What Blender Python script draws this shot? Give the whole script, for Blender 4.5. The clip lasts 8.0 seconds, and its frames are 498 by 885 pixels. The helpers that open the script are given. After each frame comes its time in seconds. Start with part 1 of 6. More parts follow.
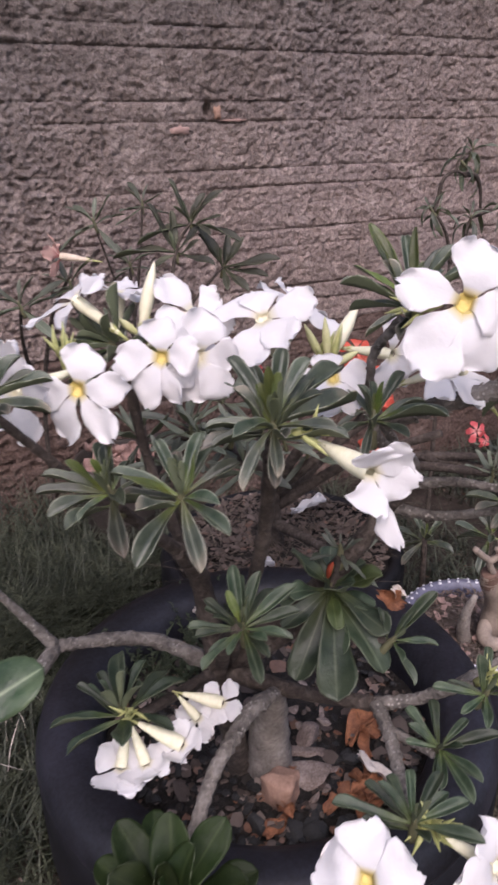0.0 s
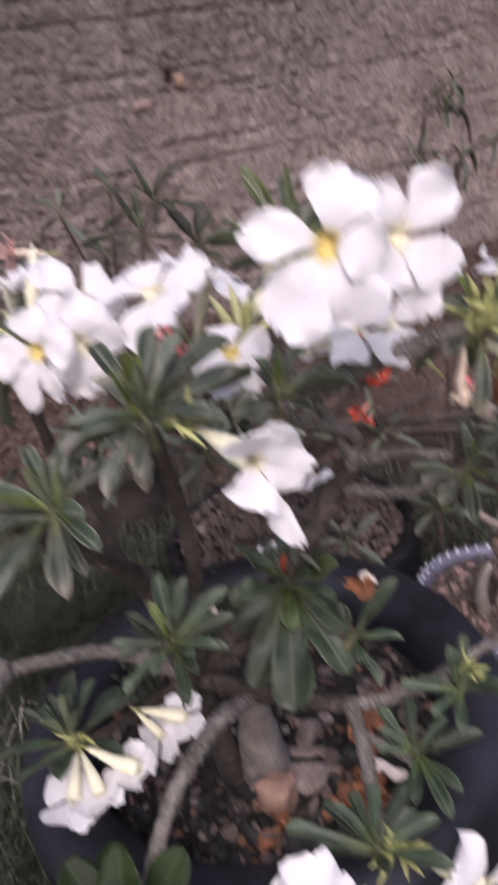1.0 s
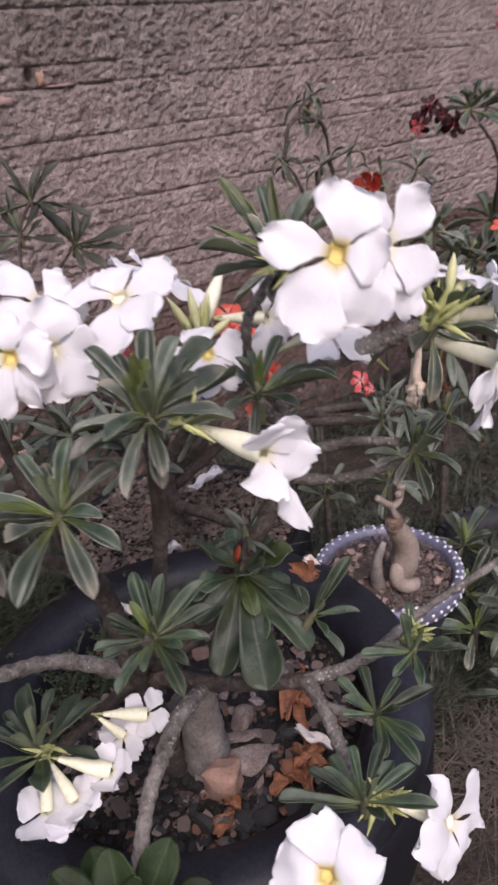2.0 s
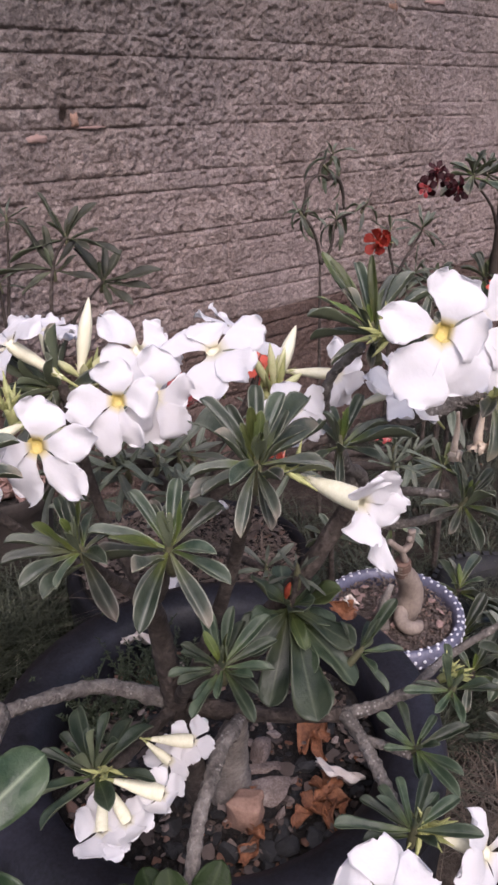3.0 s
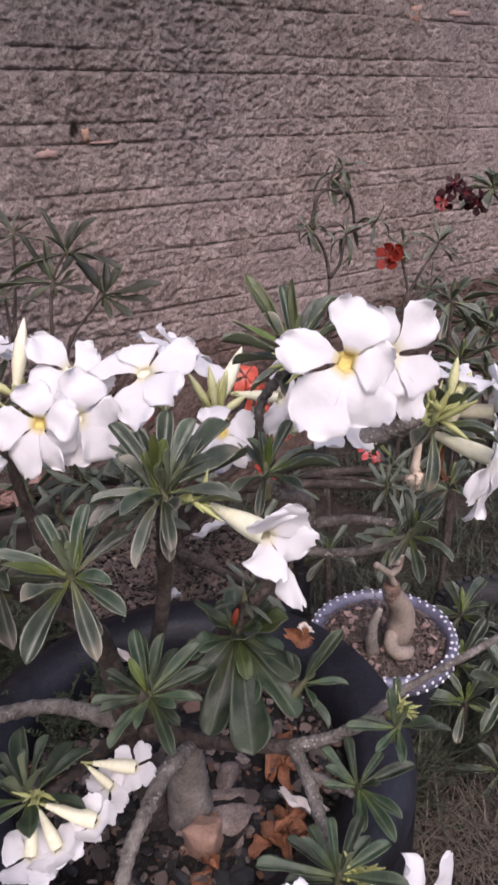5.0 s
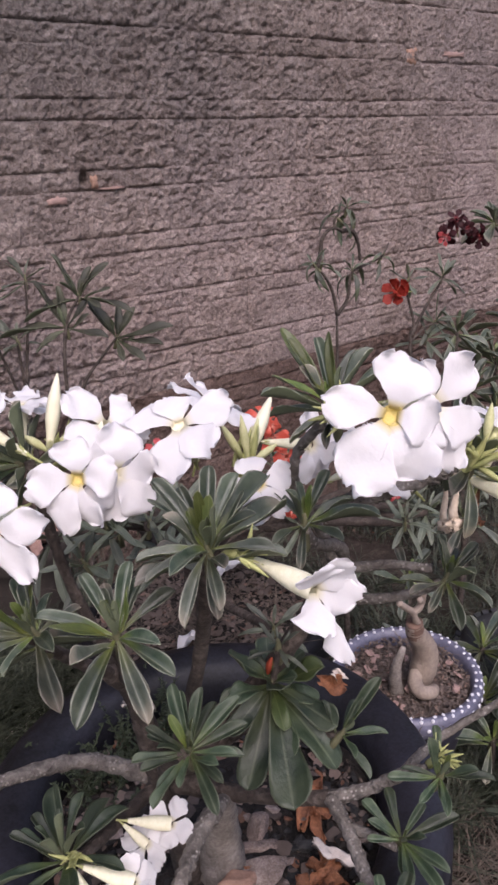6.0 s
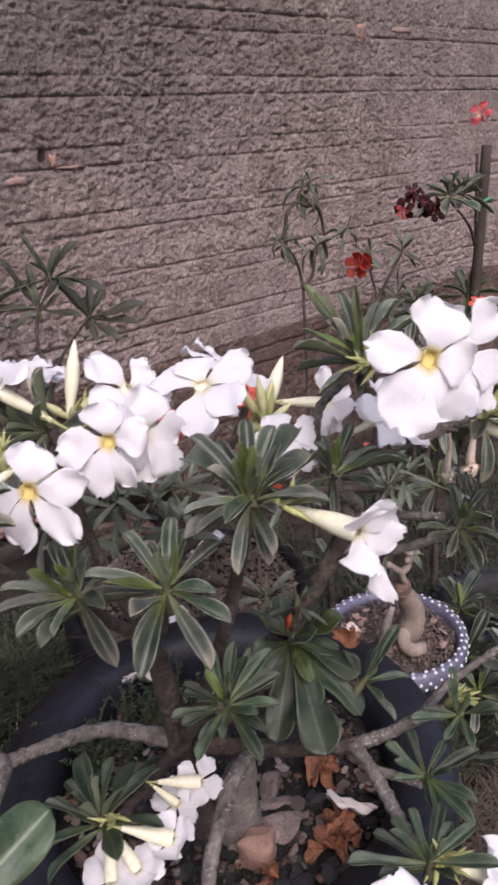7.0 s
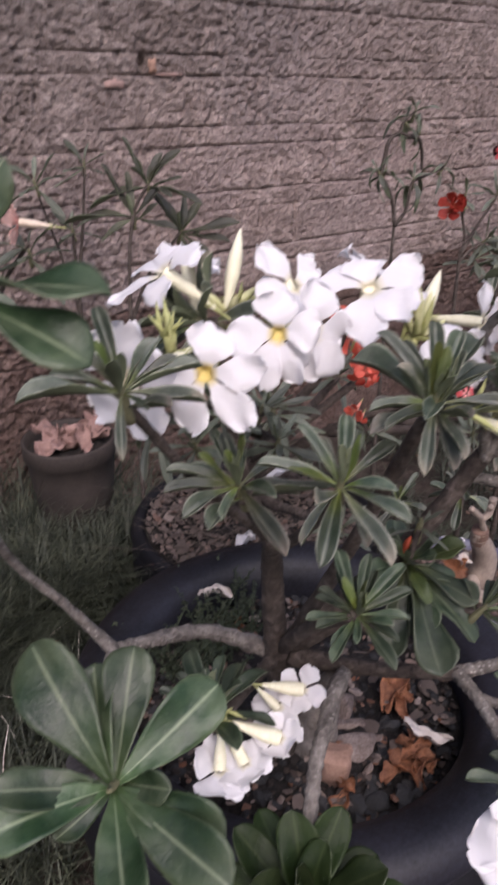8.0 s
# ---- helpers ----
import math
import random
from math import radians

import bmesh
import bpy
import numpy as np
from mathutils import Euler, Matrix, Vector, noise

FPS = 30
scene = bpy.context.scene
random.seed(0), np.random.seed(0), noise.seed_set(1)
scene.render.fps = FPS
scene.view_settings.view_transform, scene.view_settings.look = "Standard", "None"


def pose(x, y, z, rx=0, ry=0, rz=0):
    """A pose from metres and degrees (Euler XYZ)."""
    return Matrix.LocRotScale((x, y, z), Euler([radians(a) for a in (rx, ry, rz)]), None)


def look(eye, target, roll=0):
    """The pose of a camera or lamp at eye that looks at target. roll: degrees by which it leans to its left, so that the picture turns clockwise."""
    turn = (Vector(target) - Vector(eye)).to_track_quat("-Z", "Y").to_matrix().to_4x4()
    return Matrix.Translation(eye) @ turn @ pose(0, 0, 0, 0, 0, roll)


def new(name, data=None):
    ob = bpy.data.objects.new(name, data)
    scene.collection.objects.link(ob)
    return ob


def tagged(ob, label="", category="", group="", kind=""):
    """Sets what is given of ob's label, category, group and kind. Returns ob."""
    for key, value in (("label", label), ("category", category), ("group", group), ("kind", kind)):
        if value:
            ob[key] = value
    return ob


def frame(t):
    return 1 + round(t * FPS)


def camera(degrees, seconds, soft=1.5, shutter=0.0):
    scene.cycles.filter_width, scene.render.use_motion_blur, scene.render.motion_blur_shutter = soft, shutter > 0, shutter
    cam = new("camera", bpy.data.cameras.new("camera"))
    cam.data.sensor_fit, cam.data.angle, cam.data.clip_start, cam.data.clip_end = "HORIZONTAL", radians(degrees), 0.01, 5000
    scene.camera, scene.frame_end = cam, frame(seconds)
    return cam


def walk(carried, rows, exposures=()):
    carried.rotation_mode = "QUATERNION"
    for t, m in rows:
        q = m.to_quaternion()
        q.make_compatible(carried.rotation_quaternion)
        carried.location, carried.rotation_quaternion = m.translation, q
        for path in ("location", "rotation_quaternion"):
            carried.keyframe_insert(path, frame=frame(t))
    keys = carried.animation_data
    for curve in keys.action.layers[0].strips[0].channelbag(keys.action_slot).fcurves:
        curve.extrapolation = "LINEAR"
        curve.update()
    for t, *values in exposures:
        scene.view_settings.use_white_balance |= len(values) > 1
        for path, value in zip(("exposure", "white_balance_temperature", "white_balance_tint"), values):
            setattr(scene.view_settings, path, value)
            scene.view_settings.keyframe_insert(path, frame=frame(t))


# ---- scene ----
cam = camera(38.9, 8.0, soft=2.8, shutter=0.5)
# rows: seconds, eye, target, roll (ground is z = 0, the wall stands along x)
PATH = [
    (0, (0.012, 0.011, 0.713), (0.829, 1.655, -0.081), -1.5),
    (0.5, (0.053, 0.025, 0.706), (0.837, 1.683, -0.093), -2.7),
    (0.9, (0.09, 0.017, 0.705), (0.765, 1.732, -0.075), -8.6),
    (1, (0.099, 0.02, 0.692), (0.776, 1.704, -0.148), -9.6),
    (1.2, (0.112, 0.018, 0.684), (0.822, 1.648, -0.234), -10.5),
    (2.3, (-0.002, 0.052, 0.717), (1.136, 1.449, -0.151), -4.6),
    (2.5, (-0.017, 0.057, 0.722), (1.133, 1.454, -0.129), -3.4),
    (3, (-0.028, 0.056, 0.731), (1.119, 1.477, -0.084), -2.3),
    (3.5, (-0.003, 0.045, 0.731), (1.087, 1.504, -0.094), -4.5),
    (4, (0.021, 0.024, 0.728), (1.07, 1.518, -0.089), -3.7),
    (4.2, (0.026, 0.024, 0.724), (1.048, 1.523, -0.117), -3.2),
    (5.3, (0.028, 0.032, 0.737), (1.102, 1.536, -0.028), -2.5),
    (5.5, (0.023, 0.037, 0.739), (1.085, 1.552, -0.021), -3.2),
    (6, (0.015, 0.041, 0.744), (1.1, 1.566, 0.040), -3.9),
    (6.5, (-0.004, 0.048, 0.739), (1.105, 1.544, 0.010), -5.6),
    (7, (-0.026, 0.058, 0.735), (1.159, 1.483, -0.017), -4.9),
    (7.5, (-0.059, 0.079, 0.729), (1.085, 1.519, -0.057), -2.9),
    (8, (-0.083, 0.103, 0.712), (1.0, 1.532, -0.174), -0.2),
]
walk(cam, [(t, look(eye, target, roll)) for t, eye, target, roll in PATH], [(0.0, 0.69, 6350, 23), (8.0, 0.69, 6350, 23)])

# ---- light: the open shade of a late, overcast afternoon ----
world = bpy.data.worlds.new("sky")
scene.world = world
world.use_nodes = True
wn = world.node_tree.nodes
sky = wn.new("ShaderNodeTexSky")
sky.sky_type = "NISHITA"
sky.sun_disc = False
sky.sun_elevation = radians(42)
sky.sun_rotation = radians(205)
sky.dust_density = 3.0
wn["Background"].inputs["Strength"].default_value = 0.12
world.node_tree.links.new(sky.outputs[0], wn["Background"].inputs["Color"])
sun = new("sun", bpy.data.lights.new("sun", "SUN"))
sun.data.energy, sun.data.angle, sun.data.color = 1.5, radians(35), (1.0, 0.95, 0.9)
sun.matrix_basis = look((-0.6, -1.35, 2.3), (0, 0, 0))


# ---- materials ----
def nodes_of(name):
    m = bpy.data.materials.new(name)
    m.use_nodes = True
    nt = m.node_tree
    return m, nt, nt.nodes["Principled BSDF"]


def link(nt, a, b):
    nt.links.new(a, b)


def noise_node(nt, scale, detail=4.0, rough=0.6, coords=None):
    n = nt.nodes.new("ShaderNodeTexNoise")
    n.inputs["Scale"].default_value, n.inputs["Detail"].default_value, n.inputs["Roughness"].default_value = scale, detail, rough
    if coords is not None:
        link(nt, coords, n.inputs["Vector"])
    return n


def ramp_node(nt, fac, stops):
    r = nt.nodes.new("ShaderNodeValToRGB")
    while len(r.color_ramp.elements) < len(stops):
        r.color_ramp.elements.new(0.5)
    for e, (at, colour) in zip(r.color_ramp.elements, stops):
        e.position, e.color = at, (*colour, 1)
    link(nt, fac, r.inputs[0])
    return r


def mix_node(nt, fac, a, b, mode="MIX"):
    m = nt.nodes.new("ShaderNodeMix")
    m.data_type, m.blend_type = "RGBA", mode
    for sock, value in ((m.inputs[0], fac), (m.inputs[6], a), (m.inputs[7], b)):
        if isinstance(value, (int, float)):
            sock.default_value = value
        elif isinstance(value, tuple):
            sock.default_value = (*value, 1)
        else:
            link(nt, value, sock)
    return m.outputs[2]


def math_node(nt, op, a, b=0.0):
    m = nt.nodes.new("ShaderNodeMath")
    m.operation = op
    for sock, value in ((m.inputs[0], a), (m.inputs[1], b)):
        if isinstance(value, (int, float)):
            sock.default_value = value
        else:
            link(nt, value, sock)
    return m.outputs[0]


def bump_node(nt, bsdf, height, strength, distance):
    b = nt.nodes.new("ShaderNodeBump")
    b.inputs["Strength"].default_value, b.inputs["Distance"].default_value = strength, distance
    link(nt, height, b.inputs["Height"])
    link(nt, b.outputs[0], bsdf.inputs["Normal"])


def world_coords(nt):
    g = nt.nodes.new("ShaderNodeNewGeometry")
    return g.outputs["Position"]


def own_coords(nt):
    return nt.nodes.new("ShaderNodeTexCoord").outputs["Object"]


def random_of(nt):
    return nt.nodes.new("ShaderNodeObjectInfo").outputs["Random"]


def grainy(name, stops, scale, rough, bump=0.4, distance=0.001, fine=None, metal=0.0, own=False, vary=0.0, spots=None):
    """A surface with two scales of colour change and a fine relief."""
    m, nt, b = nodes_of(name)
    co = own_coords(nt) if own else world_coords(nt)
    big = noise_node(nt, scale, 5.0, 0.65, co)
    small = noise_node(nt, fine or scale * 7, 3.0, 0.6, co)
    blend = math_node(nt, "ADD", math_node(nt, "MULTIPLY", big.outputs[0], 0.65), math_node(nt, "MULTIPLY", small.outputs[0], 0.35))
    r = ramp_node(nt, blend, stops)
    colour = r.outputs[0]
    if vary:
        value = math_node(nt, "ADD", math_node(nt, "MULTIPLY", random_of(nt), vary), 1.0 - vary / 2)
        h = nt.nodes.new("ShaderNodeHueSaturation")
        link(nt, value, h.inputs["Value"])
        link(nt, colour, h.inputs["Color"])
        colour = h.outputs[0]
    if spots:
        cells = nt.nodes.new("ShaderNodeTexVoronoi")
        cells.inputs["Scale"].default_value = spots[0]
        link(nt, co, cells.inputs["Vector"])
        dots = ramp_node(nt, cells.outputs["Distance"], [(0.2, (1, 1, 1)), (0.36, (0, 0, 0))]).outputs[0]
        gaps = ramp_node(nt, noise_node(nt, 55.0, 3.0, 0.6, co).outputs[0], [(0.45, (0, 0, 0)), (0.6, (1, 1, 1))]).outputs[0]
        colour = mix_node(nt, math_node(nt, "MULTIPLY", dots, gaps), colour, spots[1])
    link(nt, colour, b.inputs["Base Color"])
    b.inputs["Roughness"].default_value, b.inputs["Metallic"].default_value = rough, metal
    bump_node(nt, b, small.outputs[0], bump, distance)
    return m


def clamp_node(nt, value):
    n = nt.nodes.new("ShaderNodeClamp")
    link(nt, value, n.inputs[0])
    return n.outputs[0]


def leaf_coords(nt):
    """Along the blade (0 to 1) and the distance from its midrib (0 to 1)."""
    sep = nt.nodes.new("ShaderNodeSeparateXYZ")
    link(nt, nt.nodes.new("ShaderNodeTexCoord").outputs["UV"], sep.inputs[0])
    side = math_node(nt, "ABSOLUTE", math_node(nt, "SUBTRACT", math_node(nt, "MULTIPLY", sep.outputs[1], 2.0), 1.0))
    return sep.outputs[0], side


def see_through(nt, b, colour, share):
    tr = nt.nodes.new("ShaderNodeBsdfTranslucent")
    link(nt, colour, tr.inputs[0])
    mx = nt.nodes.new("ShaderNodeMixShader")
    mx.inputs[0].default_value = share
    link(nt, b.outputs[0], mx.inputs[1])
    link(nt, tr.outputs[0], mx.inputs[2])
    link(nt, mx.outputs[0], nt.nodes["Material Output"].inputs[0])


def leaf_material(name, dark, light, rib, gloss=0.42, margin=0.5, fresh=(0.23, 0.25, 0.055), tip=0.0, ribbed=0.45, sheen=0.7):
    """A leaf: yellow-green foot, paler midrib and margin, mottled dusty blade, a tan tip where it ages, faintly see-through."""
    m, nt, b = nodes_of(name)
    co = own_coords(nt)
    along, side = leaf_coords(nt)
    mott = noise_node(nt, 4.0, 5.0, 0.65, co)
    speck = noise_node(nt, 26.0, 3.0, 0.6, co)
    blade = ramp_node(nt, mott.outputs[0], [(0.3, dark), (0.7, light)]).outputs[0]
    dust = ramp_node(nt, speck.outputs[0], [(0.58, (0, 0, 0)), (0.78, (1, 1, 1))]).outputs[0]
    blade = mix_node(nt, math_node(nt, "MULTIPLY", dust, 0.14), blade, rib)
    mid = clamp_node(nt, math_node(nt, "SUBTRACT", 1.0, math_node(nt, "MULTIPLY", side, 9.0)))
    rim = clamp_node(nt, math_node(nt, "MULTIPLY", math_node(nt, "SUBTRACT", side, 0.86), 9.0))
    foot = clamp_node(nt, math_node(nt, "SUBTRACT", 1.0, math_node(nt, "MULTIPLY", along, 2.1)))
    blade = mix_node(nt, math_node(nt, "MULTIPLY", foot, 0.9), blade, fresh)
    patch = ramp_node(nt, noise_node(nt, 1.6, 3.0, 0.6, co).outputs[0], [(0.45, (0, 0, 0)), (0.65, (1, 1, 1))]).outputs[0]
    blade = mix_node(nt, math_node(nt, "MULTIPLY", patch, 0.22), blade, rib)
    col = mix_node(nt, math_node(nt, "MULTIPLY", mid, ribbed), blade, rib)
    broken = math_node(nt, "MULTIPLY", rim, math_node(nt, "MULTIPLY", mott.outputs[0], 1.5))
    col = mix_node(nt, clamp_node(nt, math_node(nt, "MULTIPLY", broken, margin)), col, rib)
    if tip:
        end = clamp_node(nt, math_node(nt, "MULTIPLY", math_node(nt, "SUBTRACT", math_node(nt, "ADD", along, math_node(nt, "MULTIPLY", mott.outputs[0], 0.35)), 0.98), 5.0))
        col = mix_node(nt, math_node(nt, "MULTIPLY", end, tip), col, (0.34, 0.27, 0.21))
    h = nt.nodes.new("ShaderNodeHueSaturation")
    rnd = random_of(nt)
    link(nt, math_node(nt, "ADD", math_node(nt, "MULTIPLY", rnd, 0.8), 0.6), h.inputs["Value"])
    link(nt, math_node(nt, "ADD", math_node(nt, "MULTIPLY", rnd, 0.03), 0.485), h.inputs["Hue"])
    link(nt, col, h.inputs["Color"])
    link(nt, h.outputs[0], b.inputs["Base Color"])
    link(nt, math_node(nt, "ADD", math_node(nt, "MULTIPLY", mott.outputs[0], 0.3), gloss - 0.15), b.inputs["Roughness"])
    b.inputs["Specular IOR Level"].default_value = sheen
    bump_node(nt, b, math_node(nt, "ADD", mott.outputs[0], math_node(nt, "MULTIPLY", speck.outputs[0], 0.15)), 0.14, 0.02)
    see_through(nt, b, h.outputs[0], 0.12)
    return m


def petal_material(name, edge, heart, reach=0.35):
    """A petal: heart colour near the throat, faint lengthwise veins, thin enough to let light through."""
    m, nt, b = nodes_of(name)
    along, side = leaf_coords(nt)
    co = own_coords(nt)
    r = ramp_node(nt, along, [(0.02, heart), (reach, edge)])
    blot = noise_node(nt, 3.0, 4.0, 0.6, co)
    col = mix_node(nt, math_node(nt, "MULTIPLY", blot.outputs[0], 0.12), r.outputs[0], tuple(c * 0.8 for c in edge))
    link(nt, col, b.inputs["Base Color"])
    b.inputs["Roughness"].default_value = 0.6
    bump_node(nt, b, blot.outputs[0], 0.1, 0.02)
    see_through(nt, b, col, 0.46)
    return m


M_UNDER = grainy("leaf_underside", [(0.3, (0.075, 0.092, 0.055)), (0.7, (0.115, 0.135, 0.08))], 90, 0.6, 0.2, vary=0.4)
M_LEAF = leaf_material("dark_leaf", (0.011, 0.024, 0.013), (0.03, 0.049, 0.027), (0.27, 0.285, 0.215), 0.42, 0.85, (0.17, 0.21, 0.035), ribbed=0.4, sheen=0.72)
M_LUSH = leaf_material("lush_leaf", (0.006, 0.014, 0.003), (0.015, 0.029, 0.007), (0.05, 0.068, 0.025), 0.55, 0.15, (0.03, 0.05, 0.015), sheen=0.22)
M_OLD = leaf_material("ageing_leaf", (0.022, 0.034, 0.024), (0.058, 0.07, 0.052), (0.31, 0.31, 0.25), 0.5, 0.9, (0.14, 0.15, 0.06), 0.45, 0.5)
M_DEEP = leaf_material("deep_green_leaf", (0.012, 0.026, 0.014), (0.032, 0.052, 0.029), (0.17, 0.2, 0.13), 0.46, 0.45, (0.085, 0.11, 0.028), sheen=0.45)
M_OLIVE = leaf_material("olive_green_leaf", (0.02, 0.036, 0.008), (0.05, 0.072, 0.018), (0.15, 0.18, 0.08), 0.46, 0.4, (0.12, 0.15, 0.03))
M_WALLLEAF = leaf_material("olive_leaf", (0.013, 0.015, 0.008), (0.036, 0.036, 0.019), (0.11, 0.112, 0.075), 0.6, 0.4, (0.05, 0.06, 0.02))
M_YOUNG = leaf_material("young_leaf", (0.038, 0.062, 0.01), (0.085, 0.115, 0.022), (0.2, 0.23, 0.09), 0.42, 0.4, (0.2, 0.22, 0.045))
M_BROAD = leaf_material("broad_leaf", (0.007, 0.02, 0.007), (0.022, 0.045, 0.018), (0.22, 0.26, 0.16), 0.44, 0.2, (0.05, 0.085, 0.03), ribbed=0.6, sheen=0.45)
M_DUSTY = leaf_material("dusty_leaf", (0.042, 0.055, 0.037), (0.098, 0.113, 0.08), (0.19, 0.2, 0.155), 0.6, 0.4, (0.06, 0.07, 0.03))
M_SHOOT = grainy("green_brown_shoot", [(0.3, (0.06, 0.06, 0.03)), (0.7, (0.17, 0.165, 0.09))], 120, 0.7, 0.4)
M_PETAL = petal_material("white_petal", (0.88, 0.87, 0.885), (0.74, 0.62, 0.24), 0.17)
M_IVORY = petal_material("ivory_petal", (0.88, 0.87, 0.885), (0.82, 0.78, 0.6), 0.22)
M_RED = petal_material("red_petal", (0.74, 0.15, 0.1), (0.78, 0.34, 0.26), 0.4)
M_SCARLET = petal_material("scarlet_petal", (0.36, 0.035, 0.02), (0.5, 0.1, 0.05), 0.4)
M_PINK = petal_material("pink_petal", (0.7, 0.14, 0.15), (0.8, 0.45, 0.42), 0.5)
M_WINE = petal_material("wine_petal", (0.045, 0.004, 0.008), (0.3, 0.05, 0.06), 0.3)
M_PEACH = petal_material("peach_petal", (0.76, 0.52, 0.45), (0.72, 0.3, 0.26), 0.5)
M_THROAT = grainy("yellow_throat", [(0.3, (0.56, 0.43, 0.1)), (0.7, (0.66, 0.54, 0.22))], 5, 0.95, own=True)
M_THROAT.node_tree.nodes["Principled BSDF"].inputs["Specular IOR Level"].default_value = 0.1
M_CREAM = grainy("cream_throat", [(0.3, (0.72, 0.66, 0.45)), (0.7, (0.8, 0.76, 0.6))], 6, 0.6, own=True)
M_TUBE = grainy("cream_tube", [(0.3, (0.62, 0.6, 0.4)), (0.7, (0.8, 0.78, 0.62))], 8, 0.55, 0.2, own=True)
M_PALEBUD = grainy("pale_bud", [(0.3, (0.42, 0.44, 0.19)), (0.7, (0.66, 0.65, 0.4))], 90, 0.55, 0.2)
M_CALYX = grainy("green_calyx", [(0.3, (0.26, 0.29, 0.09)), (0.7, (0.5, 0.5, 0.23))], 200, 0.5)
M_BARK = grainy("grey_bark", [(0.34, (0.05, 0.043, 0.038)), (0.5, (0.135, 0.119, 0.106)), (0.66, (0.24, 0.218, 0.198))], 70, 0.85, 1.0, 0.003, fine=260, spots=(330.0, (0.34, 0.315, 0.29)))
M_STUMP = grainy("weathered_grey_bark", [(0.32, (0.09, 0.075, 0.066)), (0.5, (0.2, 0.175, 0.155)), (0.68, (0.34, 0.305, 0.275))], 60, 0.85, 0.8, 0.002)
M_STEM = grainy("brown_stem", [(0.32, (0.016, 0.011, 0.009)), (0.5, (0.05, 0.038, 0.031)), (0.66, (0.12, 0.097, 0.083))], 60, 0.9, 1.0, 0.003, fine=230)
M_REDSTEM = grainy("red_brown_stem", [(0.3, (0.06, 0.033, 0.024)), (0.7, (0.2, 0.12, 0.09))], 50, 0.8, 0.6, 0.001)
M_PALE = grainy("pale_caudex", [(0.3, (0.15, 0.115, 0.094)), (0.7, (0.33, 0.27, 0.225))], 40, 0.75, 0.5, 0.001)
M_BLACK = grainy("black_plastic", [(0.3, (0.003, 0.003, 0.004)), (0.7, (0.012, 0.012, 0.016))], 25, 0.62, 0.3, 0.0006, fine=500)
M_BLACK.node_tree.nodes["Principled BSDF"].inputs["Specular IOR Level"].default_value = 0.25
M_RIM = grainy("dusty_black_rim", [(0.4, (0.002, 0.002, 0.003)), (0.64, (0.024, 0.024, 0.035))], 9, 0.55, 0.4, 0.0008, fine=300)
M_RIM.node_tree.nodes["Principled BSDF"].inputs["Specular IOR Level"].default_value = 0.42
M_SOIL = grainy("dark_soil", [(0.3, (0.004, 0.003, 0.003)), (0.5, (0.012, 0.009, 0.0075)), (0.72, (0.05, 0.04, 0.034))], 60, 0.95, 1.0, 0.004)
M_DRYSOIL = grainy("dry_brown_soil", [(0.3, (0.04, 0.028, 0.022)), (0.5, (0.09, 0.066, 0.055)), (0.72, (0.18, 0.14, 0.12))], 60, 0.95, 1.0, 0.004)
M_CHIPS = grainy("stone_chips", [(0.36, (0.09, 0.067, 0.058)), (0.5, (0.2, 0.155, 0.135)), (0.64, (0.36, 0.3, 0.27))], 45, 0.9, 0.6, 0.001, fine=600)
M_BRICK = grainy("brick_clay", [(0.3, (0.2, 0.115, 0.082)), (0.7, (0.42, 0.265, 0.2))], 60, 0.9, 0.7, 0.001)
M_FLAKE = grainy("pink_flake", [(0.3, (0.22, 0.14, 0.122)), (0.7, (0.33, 0.225, 0.2))], 60, 0.9, 0.7, 0.001)
M_SLATE = grainy("grey_stone", [(0.3, (0.011, 0.011, 0.012)), (0.7, (0.045, 0.043, 0.042))], 60, 0.85, 0.6, 0.001, vary=0.6)
M_DRY = grainy("dry_leaf", [(0.3, (0.06, 0.022, 0.012)), (0.7, (0.4, 0.165, 0.078))], 70, 0.75, 0.6, 0.001, vary=0.5)
M_FADED = grainy("faded_petal", [(0.3, (0.5, 0.42, 0.37)), (0.7, (0.76, 0.7, 0.65))], 70, 0.7, 0.5, 0.001)
M_ROSY = grainy("rosy_dry_leaf", [(0.3, (0.16, 0.09, 0.075)), (0.7, (0.36, 0.23, 0.2))], 70, 0.8, 0.6, 0.001)
M_RUBBER = grainy("dusty_rubber", [(0.3, (0.006, 0.006, 0.007)), (0.7, (0.022, 0.022, 0.025))], 50, 0.75, 0.5, 0.001)
M_WILT = grainy("wilted_petal", [(0.3, (0.42, 0.32, 0.23)), (0.7, (0.74, 0.64, 0.53))], 70, 0.75, 0.5, 0.001)
M_GRASS = grainy("grass", [(0.42, (0.009, 0.014, 0.007)), (0.7, (0.11, 0.122, 0.077))], 30, 0.6, 0.1)
M_STRAW = grainy("straw", [(0.36, (0.035, 0.026, 0.02)), (0.7, (0.17, 0.135, 0.105))], 30, 0.8, 0.2)
M_STAKE = grainy("dark_wood", [(0.3, (0.02, 0.015, 0.012)), (0.7, (0.06, 0.045, 0.035))], 40, 0.85, 0.7)
M_TERRA = grainy("brown_clay", [(0.3, (0.016, 0.012, 0.01)), (0.7, (0.052, 0.04, 0.034))], 30, 0.85, 0.5)
M_WEED = grainy("weed_green", [(0.3, (0.014, 0.022, 0.01)), (0.7, (0.055, 0.072, 0.034))], 40, 0.6, 0.1)
# darkened copy of the navy glaze: shade below the pot's rim put into the colour
M_SHADE = grainy("shaded_navy_body", [(0.3, (0.012, 0.012, 0.02)), (0.7, (0.026, 0.026, 0.042))], 60, 0.5, 0.1)
